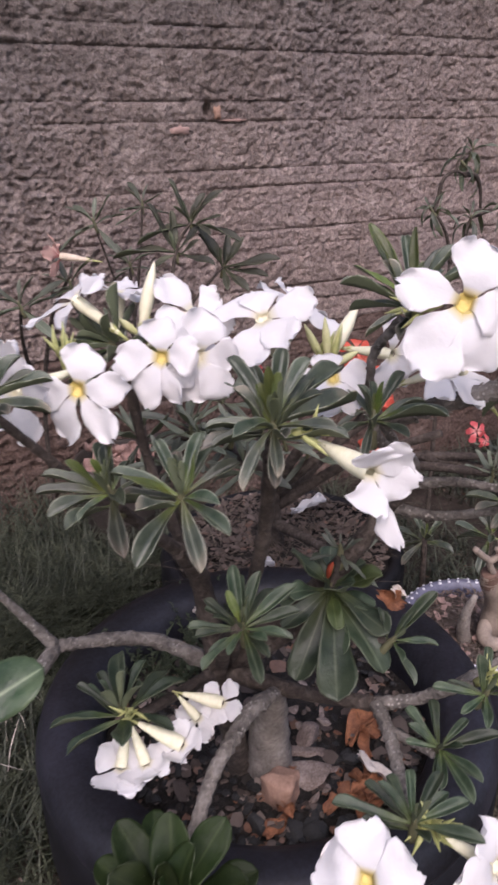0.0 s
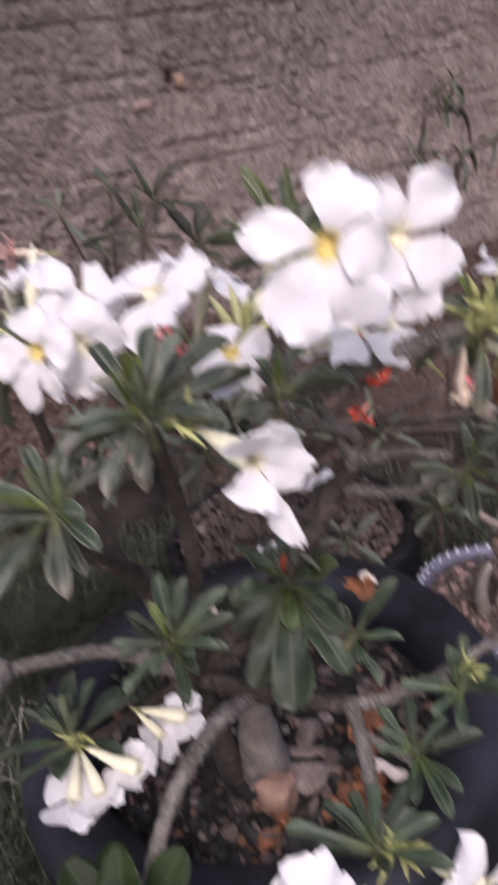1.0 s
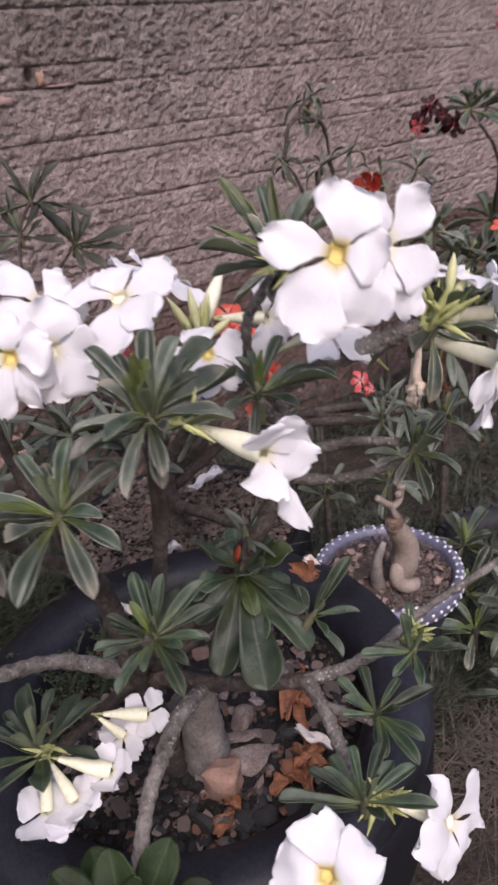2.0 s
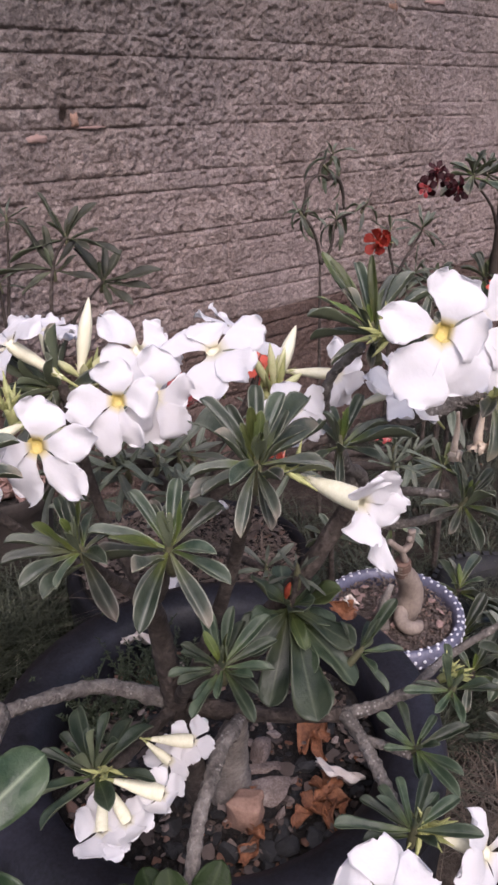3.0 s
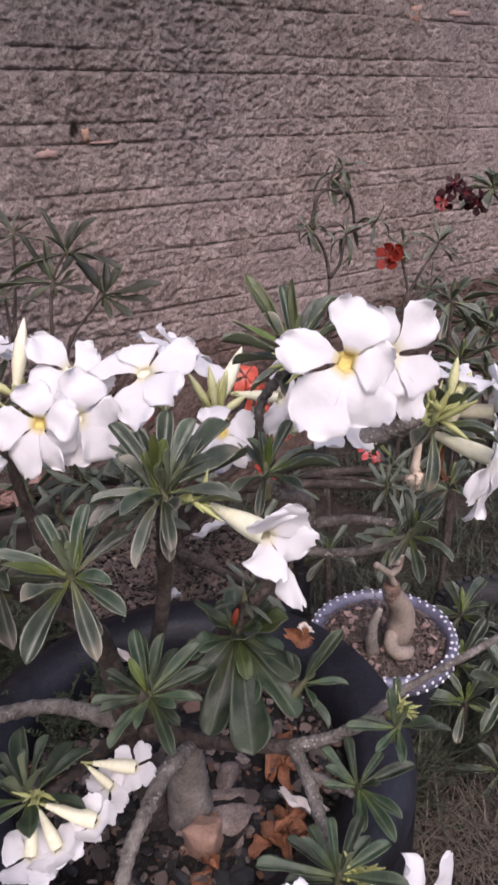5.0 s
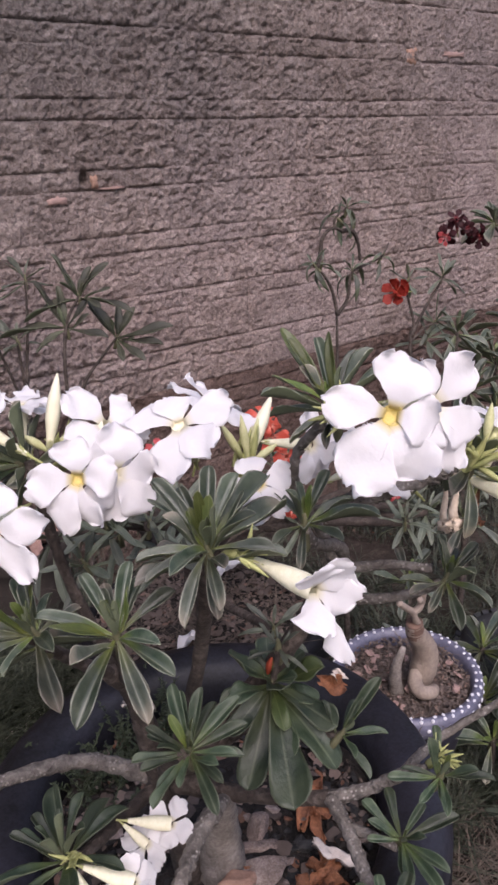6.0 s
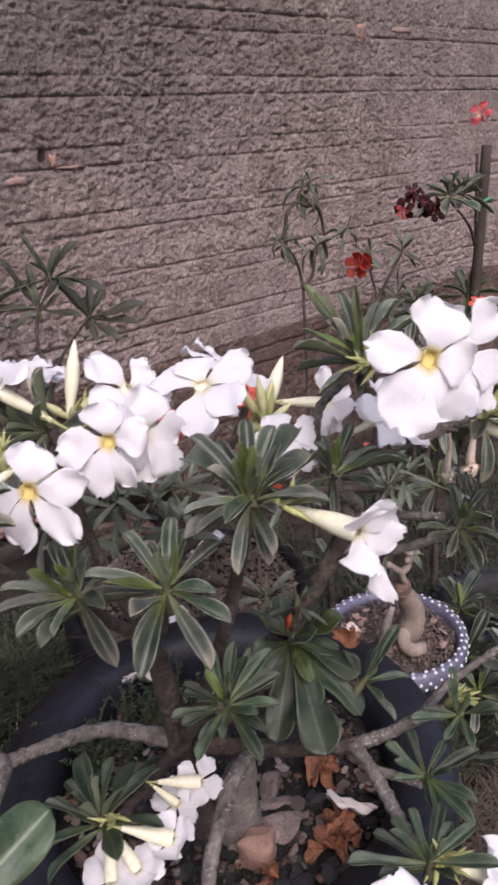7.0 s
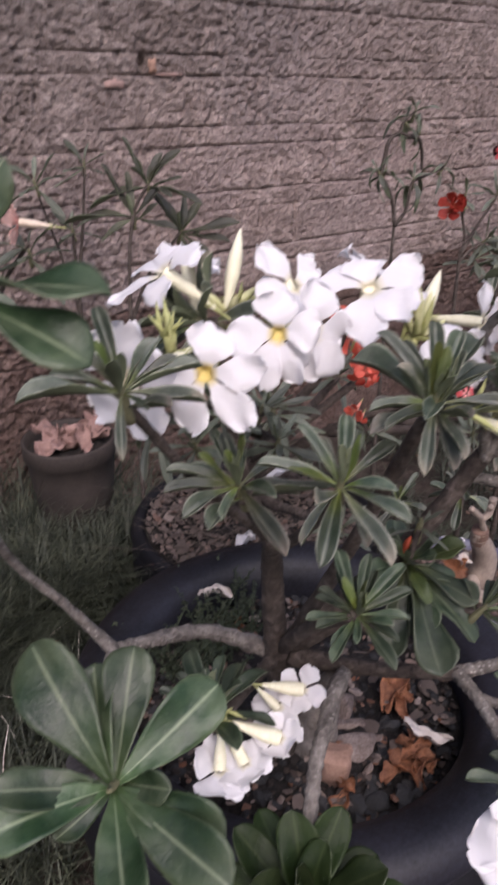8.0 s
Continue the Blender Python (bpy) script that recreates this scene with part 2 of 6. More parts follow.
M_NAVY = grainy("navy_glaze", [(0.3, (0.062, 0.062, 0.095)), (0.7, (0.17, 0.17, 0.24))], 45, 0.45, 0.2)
M_DOT = grainy("white_dot", [(0.3, (0.46, 0.46, 0.5)), (0.7, (0.76, 0.76, 0.8))], 40, 0.5, 0.1)
M_TIE = grainy("green_tie", [(0.3, (0.03, 0.16, 0.09)), (0.7, (0.06, 0.25, 0.15))], 60, 0.5, 0.1)


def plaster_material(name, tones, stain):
    """Rough cast render: grey brown, with broad stains, brightness painted in lower down and a fine grit."""
    m, nt, b = nodes_of(name)
    co = world_coords(nt)
    broad = noise_node(nt, 2.2, 4.0, 0.6, co)
    mid = noise_node(nt, 22.0, 5.0, 0.7, co)
    fine = noise_node(nt, 260.0, 3.0, 0.7, co)
    body = ramp_node(nt, mid.outputs[0], tones).outputs[0]
    col = mix_node(nt, ramp_node(nt, broad.outputs[0], [(0.42, (0, 0, 0)), (0.62, (1, 1, 1))]).outputs[0], body, mix_node(nt, 0.4, body, stain))
    sep = nt.nodes.new("ShaderNodeSeparateXYZ")
    link(nt, co, sep.inputs[0])
    age = clamp_node(nt, math_node(nt, "ADD", math_node(nt, "ADD", math_node(nt, "MULTIPLY", sep.outputs[0], -1.0), math_node(nt, "MULTIPLY", math_node(nt, "SUBTRACT", sep.outputs[2], 0.85), 1.6)), math_node(nt, "MULTIPLY", broad.outputs[0], 2.4)))
    col = mix_node(nt, math_node(nt, "MULTIPLY", age, 0.85), col, mix_node(nt, 1.0, col, (0.62, 0.66, 0.67), "MULTIPLY"))
    # bloom: brightness put into the colour, growing below z 0.86, its edge broken by noise
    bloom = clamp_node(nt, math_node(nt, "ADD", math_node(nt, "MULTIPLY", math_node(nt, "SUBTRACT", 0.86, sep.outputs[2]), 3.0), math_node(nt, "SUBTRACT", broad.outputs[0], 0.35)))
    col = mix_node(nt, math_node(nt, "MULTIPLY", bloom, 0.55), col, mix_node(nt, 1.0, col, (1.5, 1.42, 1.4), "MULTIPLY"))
    specks = ramp_node(nt, fine.outputs[0], [(0.36, (1, 1, 1)), (0.56, (0, 0, 0))]).outputs[0]
    grains = ramp_node(nt, noise_node(nt, 95.0, 4.0, 0.7, co).outputs[0], [(0.36, (1, 1, 1)), (0.52, (0, 0, 0))]).outputs[0]
    col = mix_node(nt, math_node(nt, "MULTIPLY", specks, 0.6), col, mix_node(nt, 1.0, col, (0.4, 0.37, 0.37), "MULTIPLY"))
    col = mix_node(nt, math_node(nt, "MULTIPLY", grains, 0.6), col, mix_node(nt, 1.0, col, (0.42, 0.39, 0.39), "MULTIPLY"))
    pale = ramp_node(nt, noise_node(nt, 180.0, 2.0, 0.6, co).outputs[0], [(0.6, (0, 0, 0)), (0.72, (1, 1, 1))]).outputs[0]
    col = mix_node(nt, math_node(nt, "MULTIPLY", pale, 0.75), col, mix_node(nt, 1.0, col, (1.7, 1.68, 1.68), "MULTIPLY"))
    link(nt, col, b.inputs["Base Color"])
    b.inputs["Roughness"].default_value = 0.95
    b.inputs["Specular IOR Level"].default_value = 0.2
    grit = noise_node(nt, 130.0, 4.0, 0.75, co)
    bump_node(nt, b, math_node(nt, "ADD", math_node(nt, "MULTIPLY", grit.outputs[0], 1.6), fine.outputs[0]), 0.8, 0.0042)
    return m


def litter_material(name, lift=1.0):
    """Broken bark, stone and leaf: each scrap takes its own tone."""
    m, nt, b = nodes_of(name)
    g = nt.nodes.new("ShaderNodeNewGeometry")
    tone = ramp_node(nt, g.outputs["Random Per Island"], [(0.0, (0.008, 0.007, 0.006)), (0.4, (0.025, 0.018, 0.014)), (0.62, (0.07, 0.049, 0.039)), (0.8, (0.18, 0.14, 0.118)), (0.9, (0.19, 0.075, 0.035)), (1.0, (0.33, 0.28, 0.25))]).outputs[0]
    n = noise_node(nt, 160.0, 4.0, 0.6, world_coords(nt))
    tone = mix_node(nt, 1.0 - 1.0 / lift, tone, (0.2, 0.155, 0.135))
    col = mix_node(nt, n.outputs[0], mix_node(nt, 1.0, tone, (0.45, 0.42, 0.4), "MULTIPLY"), tone)
    link(nt, col, b.inputs["Base Color"])
    b.inputs["Roughness"].default_value = 0.85
    bump_node(nt, b, n.outputs[0], 0.5, 0.001)
    return m


M_LITTER = litter_material("litter")
M_BARKCHIP = litter_material("pale_litter", 1.9)
M_ROSYCHIP = litter_material("rosy_litter", 2.3)


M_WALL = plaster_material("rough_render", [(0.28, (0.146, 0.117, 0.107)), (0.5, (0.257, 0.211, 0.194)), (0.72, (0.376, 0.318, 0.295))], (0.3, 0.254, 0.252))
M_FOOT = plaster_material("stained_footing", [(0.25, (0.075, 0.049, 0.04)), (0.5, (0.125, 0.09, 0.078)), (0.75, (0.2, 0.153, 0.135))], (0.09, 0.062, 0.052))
M_GROUND = plaster_material("bare_earth", [(0.25, (0.018, 0.014, 0.011)), (0.5, (0.045, 0.035, 0.03)), (0.75, (0.1, 0.08, 0.068))], (0.03, 0.03, 0.02))

# ---- building helpers ----
AT = {}


def attach(ob, parent, m=None):
    """Puts ob at the pose m of the world, as a child of parent."""
    m = m or Matrix.Identity(4)
    ob.matrix_basis = m
    AT[ob.name] = m
    if parent is not None:
        ob.parent = parent
        ob.matrix_parent_inverse = AT[parent.name].inverted()
    return ob


def thing(name, at, label, category, group="", kind=""):
    ob = new(name)
    ob.empty_display_size = 0.02
    attach(ob, None, Matrix.Translation(at))
    return tagged(ob, label, category, group, kind)


def mesh_of(name, verts, faces, material, smooth=True, uv=None, under=None):
    """One mesh; uv: a pair for each vertex; under: a second material for every other face of a sheet."""
    me = bpy.data.meshes.new(name)
    me.from_pydata([tuple(v) for v in verts], [], faces)
    me.materials.append(material)
    me.polygons.foreach_set("use_smooth", [smooth] * len(me.polygons))
    if uv is not None:
        layer = me.uv_layers.new(name="blade")
        ids = np.zeros(len(me.loops), int)
        me.loops.foreach_get("vertex_index", ids)
        layer.data.foreach_set("uv", np.array(uv, float)[ids].ravel())
    if under is not None:
        me.materials.append(under)
        me.polygons.foreach_set("material_index", [k % 2 for k in range(len(me.polygons))])
    me.update()
    return me


def part(name, mesh, parent, m=None, label=""):
    ob = new(name, mesh)
    attach(ob, parent, m)
    return tagged(ob, label)


def solo(name, mesh, label, category, m=None, group="", kind=""):
    ob = new(name, mesh)
    attach(ob, None, m)
    return tagged(ob, label, category, group, kind)


def basis(at, ahead, up=(0, 0, 1), size=1.0):
    """A pose whose x axis looks along ahead and whose z axis leans to up."""
    x = Vector(ahead).normalized()
    y = Vector(up).cross(x)
    if y.length < 1e-4:
        y = Vector((0, 1, 0)).cross(x)
    y.normalize()
    z = x.cross(y)
    r = Matrix((x, y, z)).transposed().to_4x4()
    return Matrix.Translation(at) @ r @ Matrix.Scale(size, 4)


def facing(at, out, roll=0.0, size=1.0):
    """A pose whose z axis looks along out; roll turns it about that axis, in degrees clockwise from upright as seen from ahead."""
    z = Vector(out).normalized()
    y = (Vector((0, 0, 1)) - z * z.z)
    y = Vector((0, 1, 0)) if y.length < 1e-3 else y.normalized()
    x = y.cross(z)
    r = Matrix((x, y, z)).transposed().to_4x4()
    return Matrix.Translation(at) @ r @ Matrix.Rotation(radians(-roll), 4, "Z") @ Matrix.Scale(size, 4)


# the way from the plants to the camera's side, its right, and up
TOWARD, RIGHT, UP = Vector((-0.58, -0.81, 0)), Vector((0.81, -0.58, 0)), Vector((0, 0, 1))


def way(toward, right, up):
    return TOWARD * toward + RIGHT * right + UP * up


def sheet(us, vs, place, thick):
    """A thin closed sheet: place(u, v) gives a point, thick a depth below it. Returns verts and faces."""
    nu, nv = len(us), len(vs)
    top = [Vector(place(u, v)) for u in us for v in vs]
    low = [p - Vector((0, 0, thick)) for p in top]
    f = []
    n = nu * nv
    for i in range(nu - 1):
        for j in range(nv - 1):
            a, b, c, d = i * nv + j, (i + 1) * nv + j, (i + 1) * nv + j + 1, i * nv + j + 1
            f.append((a, b, c, d))
            f.append((n + d, n + c, n + b, n + a))
    ring = [j for j in range(nv)] + [i * nv + nv - 1 for i in range(1, nu)] + [(nu - 1) * nv + j for j in range(nv - 2, -1, -1)] + [i * nv for i in range(nu - 2, 0, -1)]
    for k, a in enumerate(ring):
        b = ring[(k + 1) % len(ring)]
        f.append((a, b, n + b, n + a))
    return top + low, f


def sheet_uv(us, vs):
    return [(u, 0.5 + 0.5 * v) for u in us for v in vs] * 2


def tube_data(points, radii, seg=10, steps=7, knobs=0.0, seed=0, close=True):
    """A tapered tube along a smooth line through the points; knobs: the height of its leaf scars."""
    rnd = random.Random(seed)
    P = [Vector(p) for p in points]
    P = [P[0] * 2 - P[1]] + P + [P[-1] * 2 - P[-2]]
    line, rad = [], []
    for k in range(1, len(P) - 2):
        last = k == len(P) - 3
        for s in range(steps + (1 if last else 0)):
            t = s / steps
            a, b, c, d = P[k - 1], P[k], P[k + 1], P[k + 2]
            line.append(0.5 * ((2 * b) + (c - a) * t + (2 * a - 5 * b + 4 * c - d) * t * t + (3 * b - a - 3 * c + d) * t ** 3))
            rad.append(radii[k - 1] + (radii[k] - radii[k - 1]) * t)
    verts, faces = [], []
    side = None
    for k, p in enumerate(line):
        tan = (line[min(k + 1, len(line) - 1)] - line[max(k - 1, 0)]).normalized()
        if side is None:
            side = tan.cross(Vector((0.3, 0.2, 1))).normalized()
        side = (side - tan * side.dot(tan)).normalized()
        other = tan.cross(side)
        swell = 1 + (knobs * (0.6 if k % 2 else -0.3)) + rnd.uniform(-knobs, knobs) * 0.4
        for j in range(seg):
            a = 2 * math.pi * j / seg
            r = rad[k] * swell * (1 + rnd.uniform(-knobs, knobs) * 0.5)
            verts.append(p + side * (math.cos(a) * r) + other * (math.sin(a) * r))
    for k in range(len(line) - 1):
        for j in range(seg):
            a, b = k * seg + j, k * seg + (j + 1) % seg
            faces.append((a, b, b + seg, a + seg))
    if close:
        faces.append(tuple(range(seg - 1, -1, -1)))
        n = (len(line) - 1) * seg
        faces.append(tuple(range(n, n + seg)))
    return verts, faces


def tube(name, points, radii, material, parent, label="", seg=10, steps=7, knobs=0.0, seed=0):
    v, f = tube_data(points, radii, seg, steps, knobs, seed)
    return part(name, mesh_of(name, v, f, material), parent, None, label)


def lathe_data(profile, seg=48, wobble=0.0, seed=0):
    rnd = random.Random(seed)
    ph = [rnd.uniform(0, 6.28) for _ in range(4)]
    verts, faces = [], []
    for r, z in profile:
        for j in range(seg):
            a = 2 * math.pi * j / seg
            q = 1 + wobble * (math.sin(2 * a + ph[0]) + 0.5 * math.sin(3 * a + ph[1]))
            verts.append((r * q * math.cos(a), r * q * math.sin(a), z))
    for k in range(len(profile) - 1):
        for j in range(seg):
            a, b = k * seg + j, k * seg + (j + 1) % seg
            faces.append((a, b, b + seg, a + seg))
    return verts, faces


def join_data(pieces):
    V, F = [], []
    for v, f in pieces:
        n = len(V)
        V += list(v)
        F += [tuple(i + n for i in q) for q in f]
    return V, F


def moved(data, m):
    return [m @ Vector(v) for v in data[0]], data[1]


def rock_data(seed, flat=0.6, rough=0.28, detail=2):
    """An angular lump about 1 across."""
    rnd = random.Random(seed)
    bm = bmesh.new()
    bmesh.ops.create_icosphere(bm, subdivisions=detail, radius=0.5)
    cuts = [(Vector((rnd.gauss(0, 1), rnd.gauss(0, 1), rnd.gauss(0, 0.7))).normalized(), rnd.uniform(0.22, 0.42)) for _ in range(9)]
    for v in bm.verts:
        p = v.co.copy()
        for n, d in cuts:
            over = p.dot(n) - d
            if over > 0:
                p -= n * over * 0.9
        p *= 1 + rnd.uniform(-rough, rough) * 0.12
        v.co = Vector((p.x, p.y, p.z * flat))
    bm.verts.index_update()
    out = ([v.co.copy() for v in bm.verts], [tuple(v.index for v in f.verts) for f in bm.faces])
    bm.free()
    return out

def squared(data):
    """Pushes a rounded stone towards a block with worn corners."""
    out = []
    for v in data[0]:
        p = Vector(v)
        big = max(abs(p.x), abs(p.y), abs(p.z), 1e-6)
        out.append(tuple(p * (p.length / big) ** 0.5))
    return out, data[1]


# ---- ground: one sheet of bare earth to the horizon ----
def earth_height(x, y):
    return 0.012 * noise.noise(Vector((x * 3.1, y * 3.1, 0.3))) + 0.006 * noise.noise(Vector((x * 11, y * 11, 4.0)))


def build_ground():
    inner = [i * 0.04 - 0.8 for i in range(68)]
    xs = [-400, -60, -12, -4, -1.8] + inner + [2.6, 4, 9, 30, 120, 400]
    ys = [-400, -60, -12, -4, -1.8] + [i * 0.04 - 0.8 for i in range(52)] + [1.6, 3, 8, 30, 120, 400]
    verts = [(x, y, earth_height(x, y) if abs(x) < 4 and abs(y) < 4 else -0.01) for x in xs for y in ys]
    n = len(ys)
    faces = [(i * n + j, (i + 1) * n + j, (i + 1) * n + j + 1, i * n + j + 1) for i in range(len(xs) - 1) for j in range(n - 1)]
    solo("ground", mesh_of("ground", verts, faces, M_GROUND), "bare dark garden earth with sparse grass and leaf litter", "ground", kind="structure")


build_ground()


# ---- the rough rendered wall, course by course ----
class Grit:
    """Smooth value noise over arrays."""

    def __init__(self, seed):
        self.table = np.random.RandomState(seed).rand(256, 256)

    def __call__(self, x, y):
        xi, yi = np.floor(x).astype(int), np.floor(y).astype(int)
        fx, fy = x - xi, y - yi
        fx, fy = fx * fx * (3 - 2 * fx), fy * fy * (3 - 2 * fy)
        t = self.table
        a, b = t[xi % 256, yi % 256], t[(xi + 1) % 256, yi % 256]
        c, d = t[xi % 256, (yi + 1) % 256], t[(xi + 1) % 256, (yi + 1) % 256]
        return (a * (1 - fx) + b * fx) * (1 - fy) + (c * (1 - fx) + d * fx) * fy


WALL_Y, PITCH, JOINT, FIRST = 1.2, 0.108, 0.031, 0.739
GRITS = [Grit(s) for s in range(8)]


def wall_out(X, Z, low, high):
    """How far the render stands out of the wall's plane, in metres; the groove lines lie near low and high."""
    g = GRITS
    rough = 0.5 + 1.1 * np.clip(g[0](X * 2.1 + 3, Z * 2.6 + 9) - 0.25, 0, 0.6) + 0.4 * np.clip(1.1 - X, 0, 1)
    lumps = (g[1](X * 55, Z * 75) - 0.5) * 0.0013 + (g[2](X * 135, Z * 165) - 0.5) * 0.0024 + (g[3](X * 290, Z * 300) - 0.5) * 0.0045
    pits = -0.0045 * np.clip(g[4](X * 80 + 20, Z * 130) - 0.62, 0, 0.3) / 0.3
    crust = np.clip(2.4 * g[0](X * 4.3 + 1, Z * 5.2 + 4) - 0.55, 0.12, 1)
    lumps = lumps + crust * (0.0036 * np.clip(g[1](X * 165 + 7, Z * 185 + 3) - 0.56, 0, 0.3) / 0.3 - 0.0036 * np.clip(g[6](X * 150 + 31, Z * 170 + 8) - 0.62, 0, 0.3) / 0.3)
    out = (lumps + pits) * rough + (g[5](X * 6, Z * 7) - 0.5) * 0.006
    for edge in (low, high):
        salt = edge * 431.0
        stray = (g[6](X * 7 + salt, X * 0 + edge * 50) - 0.5) * 0.004 + (g[6](X * 45 + salt, X * 0 + edge * 90) - 0.5) * 0.002
        deep = np.clip(2.8 * g[7](X * 5 + salt, X * 0 + edge * 37) - 0.35, 0.15, 1.1) * np.clip(1.9 * g[5](X * 31 + salt, X * 0 + edge * 77), 0.4, 1)
        out -= 0.0055 * deep * np.exp(-((Z - edge - stray) / 0.0024) ** 2)
    # upright joints between the bricks, filled here and there
    lag = 0.072 * (int(round(low / 0.0385)) % 2) + X + (g[6](Z * 60 + 4, X * 0 + low * 9) - 0.5) * 0.006
    nth = np.round(lag / 0.144)
    gate = np.clip(3.2 * g[4](nth * 7.3 + low * 211, Z * 14) - 1.7, 0, 1)
    out -= 0.0048 * gate * np.exp(-((lag - nth * 0.144) / 0.0022) ** 2)
    return out


def strip(name, low, high, material, parent, extra=0.0):
    xs = np.concatenate([np.arange(-1.6, 0.1, 0.02), np.arange(0.1, 2.1, 0.0026), np.arange(2.1, 4.6, 0.02)])
    rows = max(4, int(round((high - low) / 0.0026)))
    zs = np.linspace(low, high, rows + 1)
    X, Z = np.meshgrid(xs, zs)
    out = wall_out(X, Z, low, high) + extra
    hole = np.exp(-(((X - 0.545) / 0.007) ** 2 + ((Z - 0.757) / 0.012) ** 2) ** 2)
    out -= 0.028 * hole
    verts = np.stack([X, WALL_Y - out, Z], -1).reshape(-1, 3)
    n = len(xs)
    i = np.arange(rows)[:, None] * n + np.arange(n - 1)[None, :]
    quads = np.stack([i, i + 1, i + n + 1, i + n], -1).reshape(-1, 4)
    me = bpy.data.meshes.new(name)
    me.vertices.add(len(verts))
    me.vertices.foreach_set("co", verts.ravel())
    me.loops.add(quads.size)
    me.loops.foreach_set("vertex_index", quads.ravel())
    me.polygons.add(len(quads))
    me.polygons.foreach_set("loop_start", np.arange(0, quads.size, 4))
    me.polygons.foreach_set("loop_total", np.full(len(quads), 4))
    me.polygons.foreach_set("use_smooth", np.ones(len(quads), bool))
    me.materials.append(material)
    me.update()
    me.validate()
    return part(name, me, parent)


def box_data(x0, y0, z0, x1, y1, z1):
    v = [(x, y, z) for x in (x0, x1) for y in (y0, y1) for z in (z0, z1)]
    return v, [(0, 1, 3, 2), (4, 6, 7, 5), (0, 4, 5, 1), (2, 3, 7, 6), (0, 2, 6, 4), (1, 5, 7, 3)]


def build_wall():
    v, f = box_data(-1.6, WALL_Y + 0.03, -0.05, 4.6, WALL_Y + 0.18, 1.95)
    wall = solo("wall_back", mesh_of("wall_back", v, f, M_WALL, False), "grey-brown brick garden wall under rough cement render", "wall", kind="structure")
    low = FIRST - 4 * PITCH
    strip("wall_footing", -0.03, 0.20, M_FOOT, wall, 0.004)
    strip("wall_footing", 0.20, low, M_FOOT, wall, 0.004)
    for k in range(-4, 5):
        z = FIRST + k * PITCH
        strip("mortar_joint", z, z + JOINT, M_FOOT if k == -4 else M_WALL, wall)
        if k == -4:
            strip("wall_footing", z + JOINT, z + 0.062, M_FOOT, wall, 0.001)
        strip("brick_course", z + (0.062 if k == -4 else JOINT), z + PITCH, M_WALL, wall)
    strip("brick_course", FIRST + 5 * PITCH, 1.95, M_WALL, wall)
    # flakes where the red brick shows through the render
    for n, (x, z, w, h, ma) in enumerate([(0.56, 0.753, 0.012, 0.022, M_BRICK), (1.34, 0.965, 0.034, 0.036, M_BRICK), (1.48, 0.972, 0.075, 0.014, M_FLAKE), (0.49, 0.727, 0.034, 0.014, M_FLAKE), (0.588, 0.7405, 0.05, 0.006, M_FLAKE)]):
        rnd = random.Random(300 + n)
        ring = [(math.cos(a), math.sin(a), rnd.uniform(0.5, 1.15)) for a in [k * 0.349 + rnd.uniform(-0.1, 0.1) for k in range(18)]]
        v = [(x, WALL_Y - 0.0026, z)] + [(x + w * 0.46 * c * q / max(abs(c), abs(d)) ** 0.7, WALL_Y - 0.0026, z + h * 0.46 * d * q / max(abs(c), abs(d)) ** 0.7) for c, d, q in ring] + [(x + w * 0.52 * c * q / max(abs(c), abs(d)) ** 0.7, WALL_Y + 0.004, z + h * 0.52 * d * q / max(abs(c), abs(d)) ** 0.7) for c, d, q in ring]
        f = [(0, 1 + k, 1 + (k + 1) % 18) for k in range(18)] + [(1 + k, 19 + k, 19 + (k + 1) % 18, 1 + (k + 1) % 18) for k in range(18)]
        part("exposed_brick", mesh_of("exposed_brick", v, f, ma), wall, None, "orange brick showing through the render" if n == 0 else "")


build_wall()



# ---- leaves, petals and flowers ----
def leaf_mesh(name, width, droop, fold, wave, material, seed, blunt=0.72):
    """A leaf one unit long along x: narrow at the foot, broadest near the tip, bent down by droop radians."""
    rnd = random.Random(seed)
    p0, p1 = rnd.uniform(0, 6), rnd.uniform(0, 6)
    lean = rnd.uniform(-0.12, 0.12)

    def spread(s):
        foot = min(1.0, s / blunt)
        w = 0.09 + 0.91 * (foot ** 1.35) * (2.35 - 1.35 * foot)
        if s > blunt:
            w *= max(0.0, 1 - ((s - blunt) / (1 - blunt)) ** 2.3) ** 0.55
        return max(w, 0.03) * width * 0.5

    def place(s, v):
        a = droop * s * 0.5
        x = s * math.cos(a)
        z = -s * math.sin(a)
        w = spread(s)
        return (x, v * w + lean * s * s * 0.5, z + abs(v) * w * fold + wave * math.sin(7 * s + p0 + 1.3 * v) * abs(v) * w + 0.02 * math.sin(5 * s + p1))

    us, vs = [0, 0.12, 0.26, 0.4, 0.54, 0.66, 0.76, 0.85, 0.92, 0.97, 1.0], [-1, -0.8, -0.4, 0, 0.4, 0.8, 1]
    v, f = sheet(us, vs, place, 0.014)
    return mesh_of(name, v, f, material, uv=sheet_uv(us, vs), under=M_UNDER)


def leaf_set(tag, width, material, fold=0.35, seed=0, blunt=0.72):
    return [leaf_mesh(tag, width * q, d, fold, 0.38 if width > 0.3 else 0.28, material, seed + n, blunt) for n, (q, d) in enumerate([(1, 0.05), (0.92, 0.35), (1.06, 0.6), (0.95, 0.9), (1.1, 0.2), (0.85, -0.35)])]


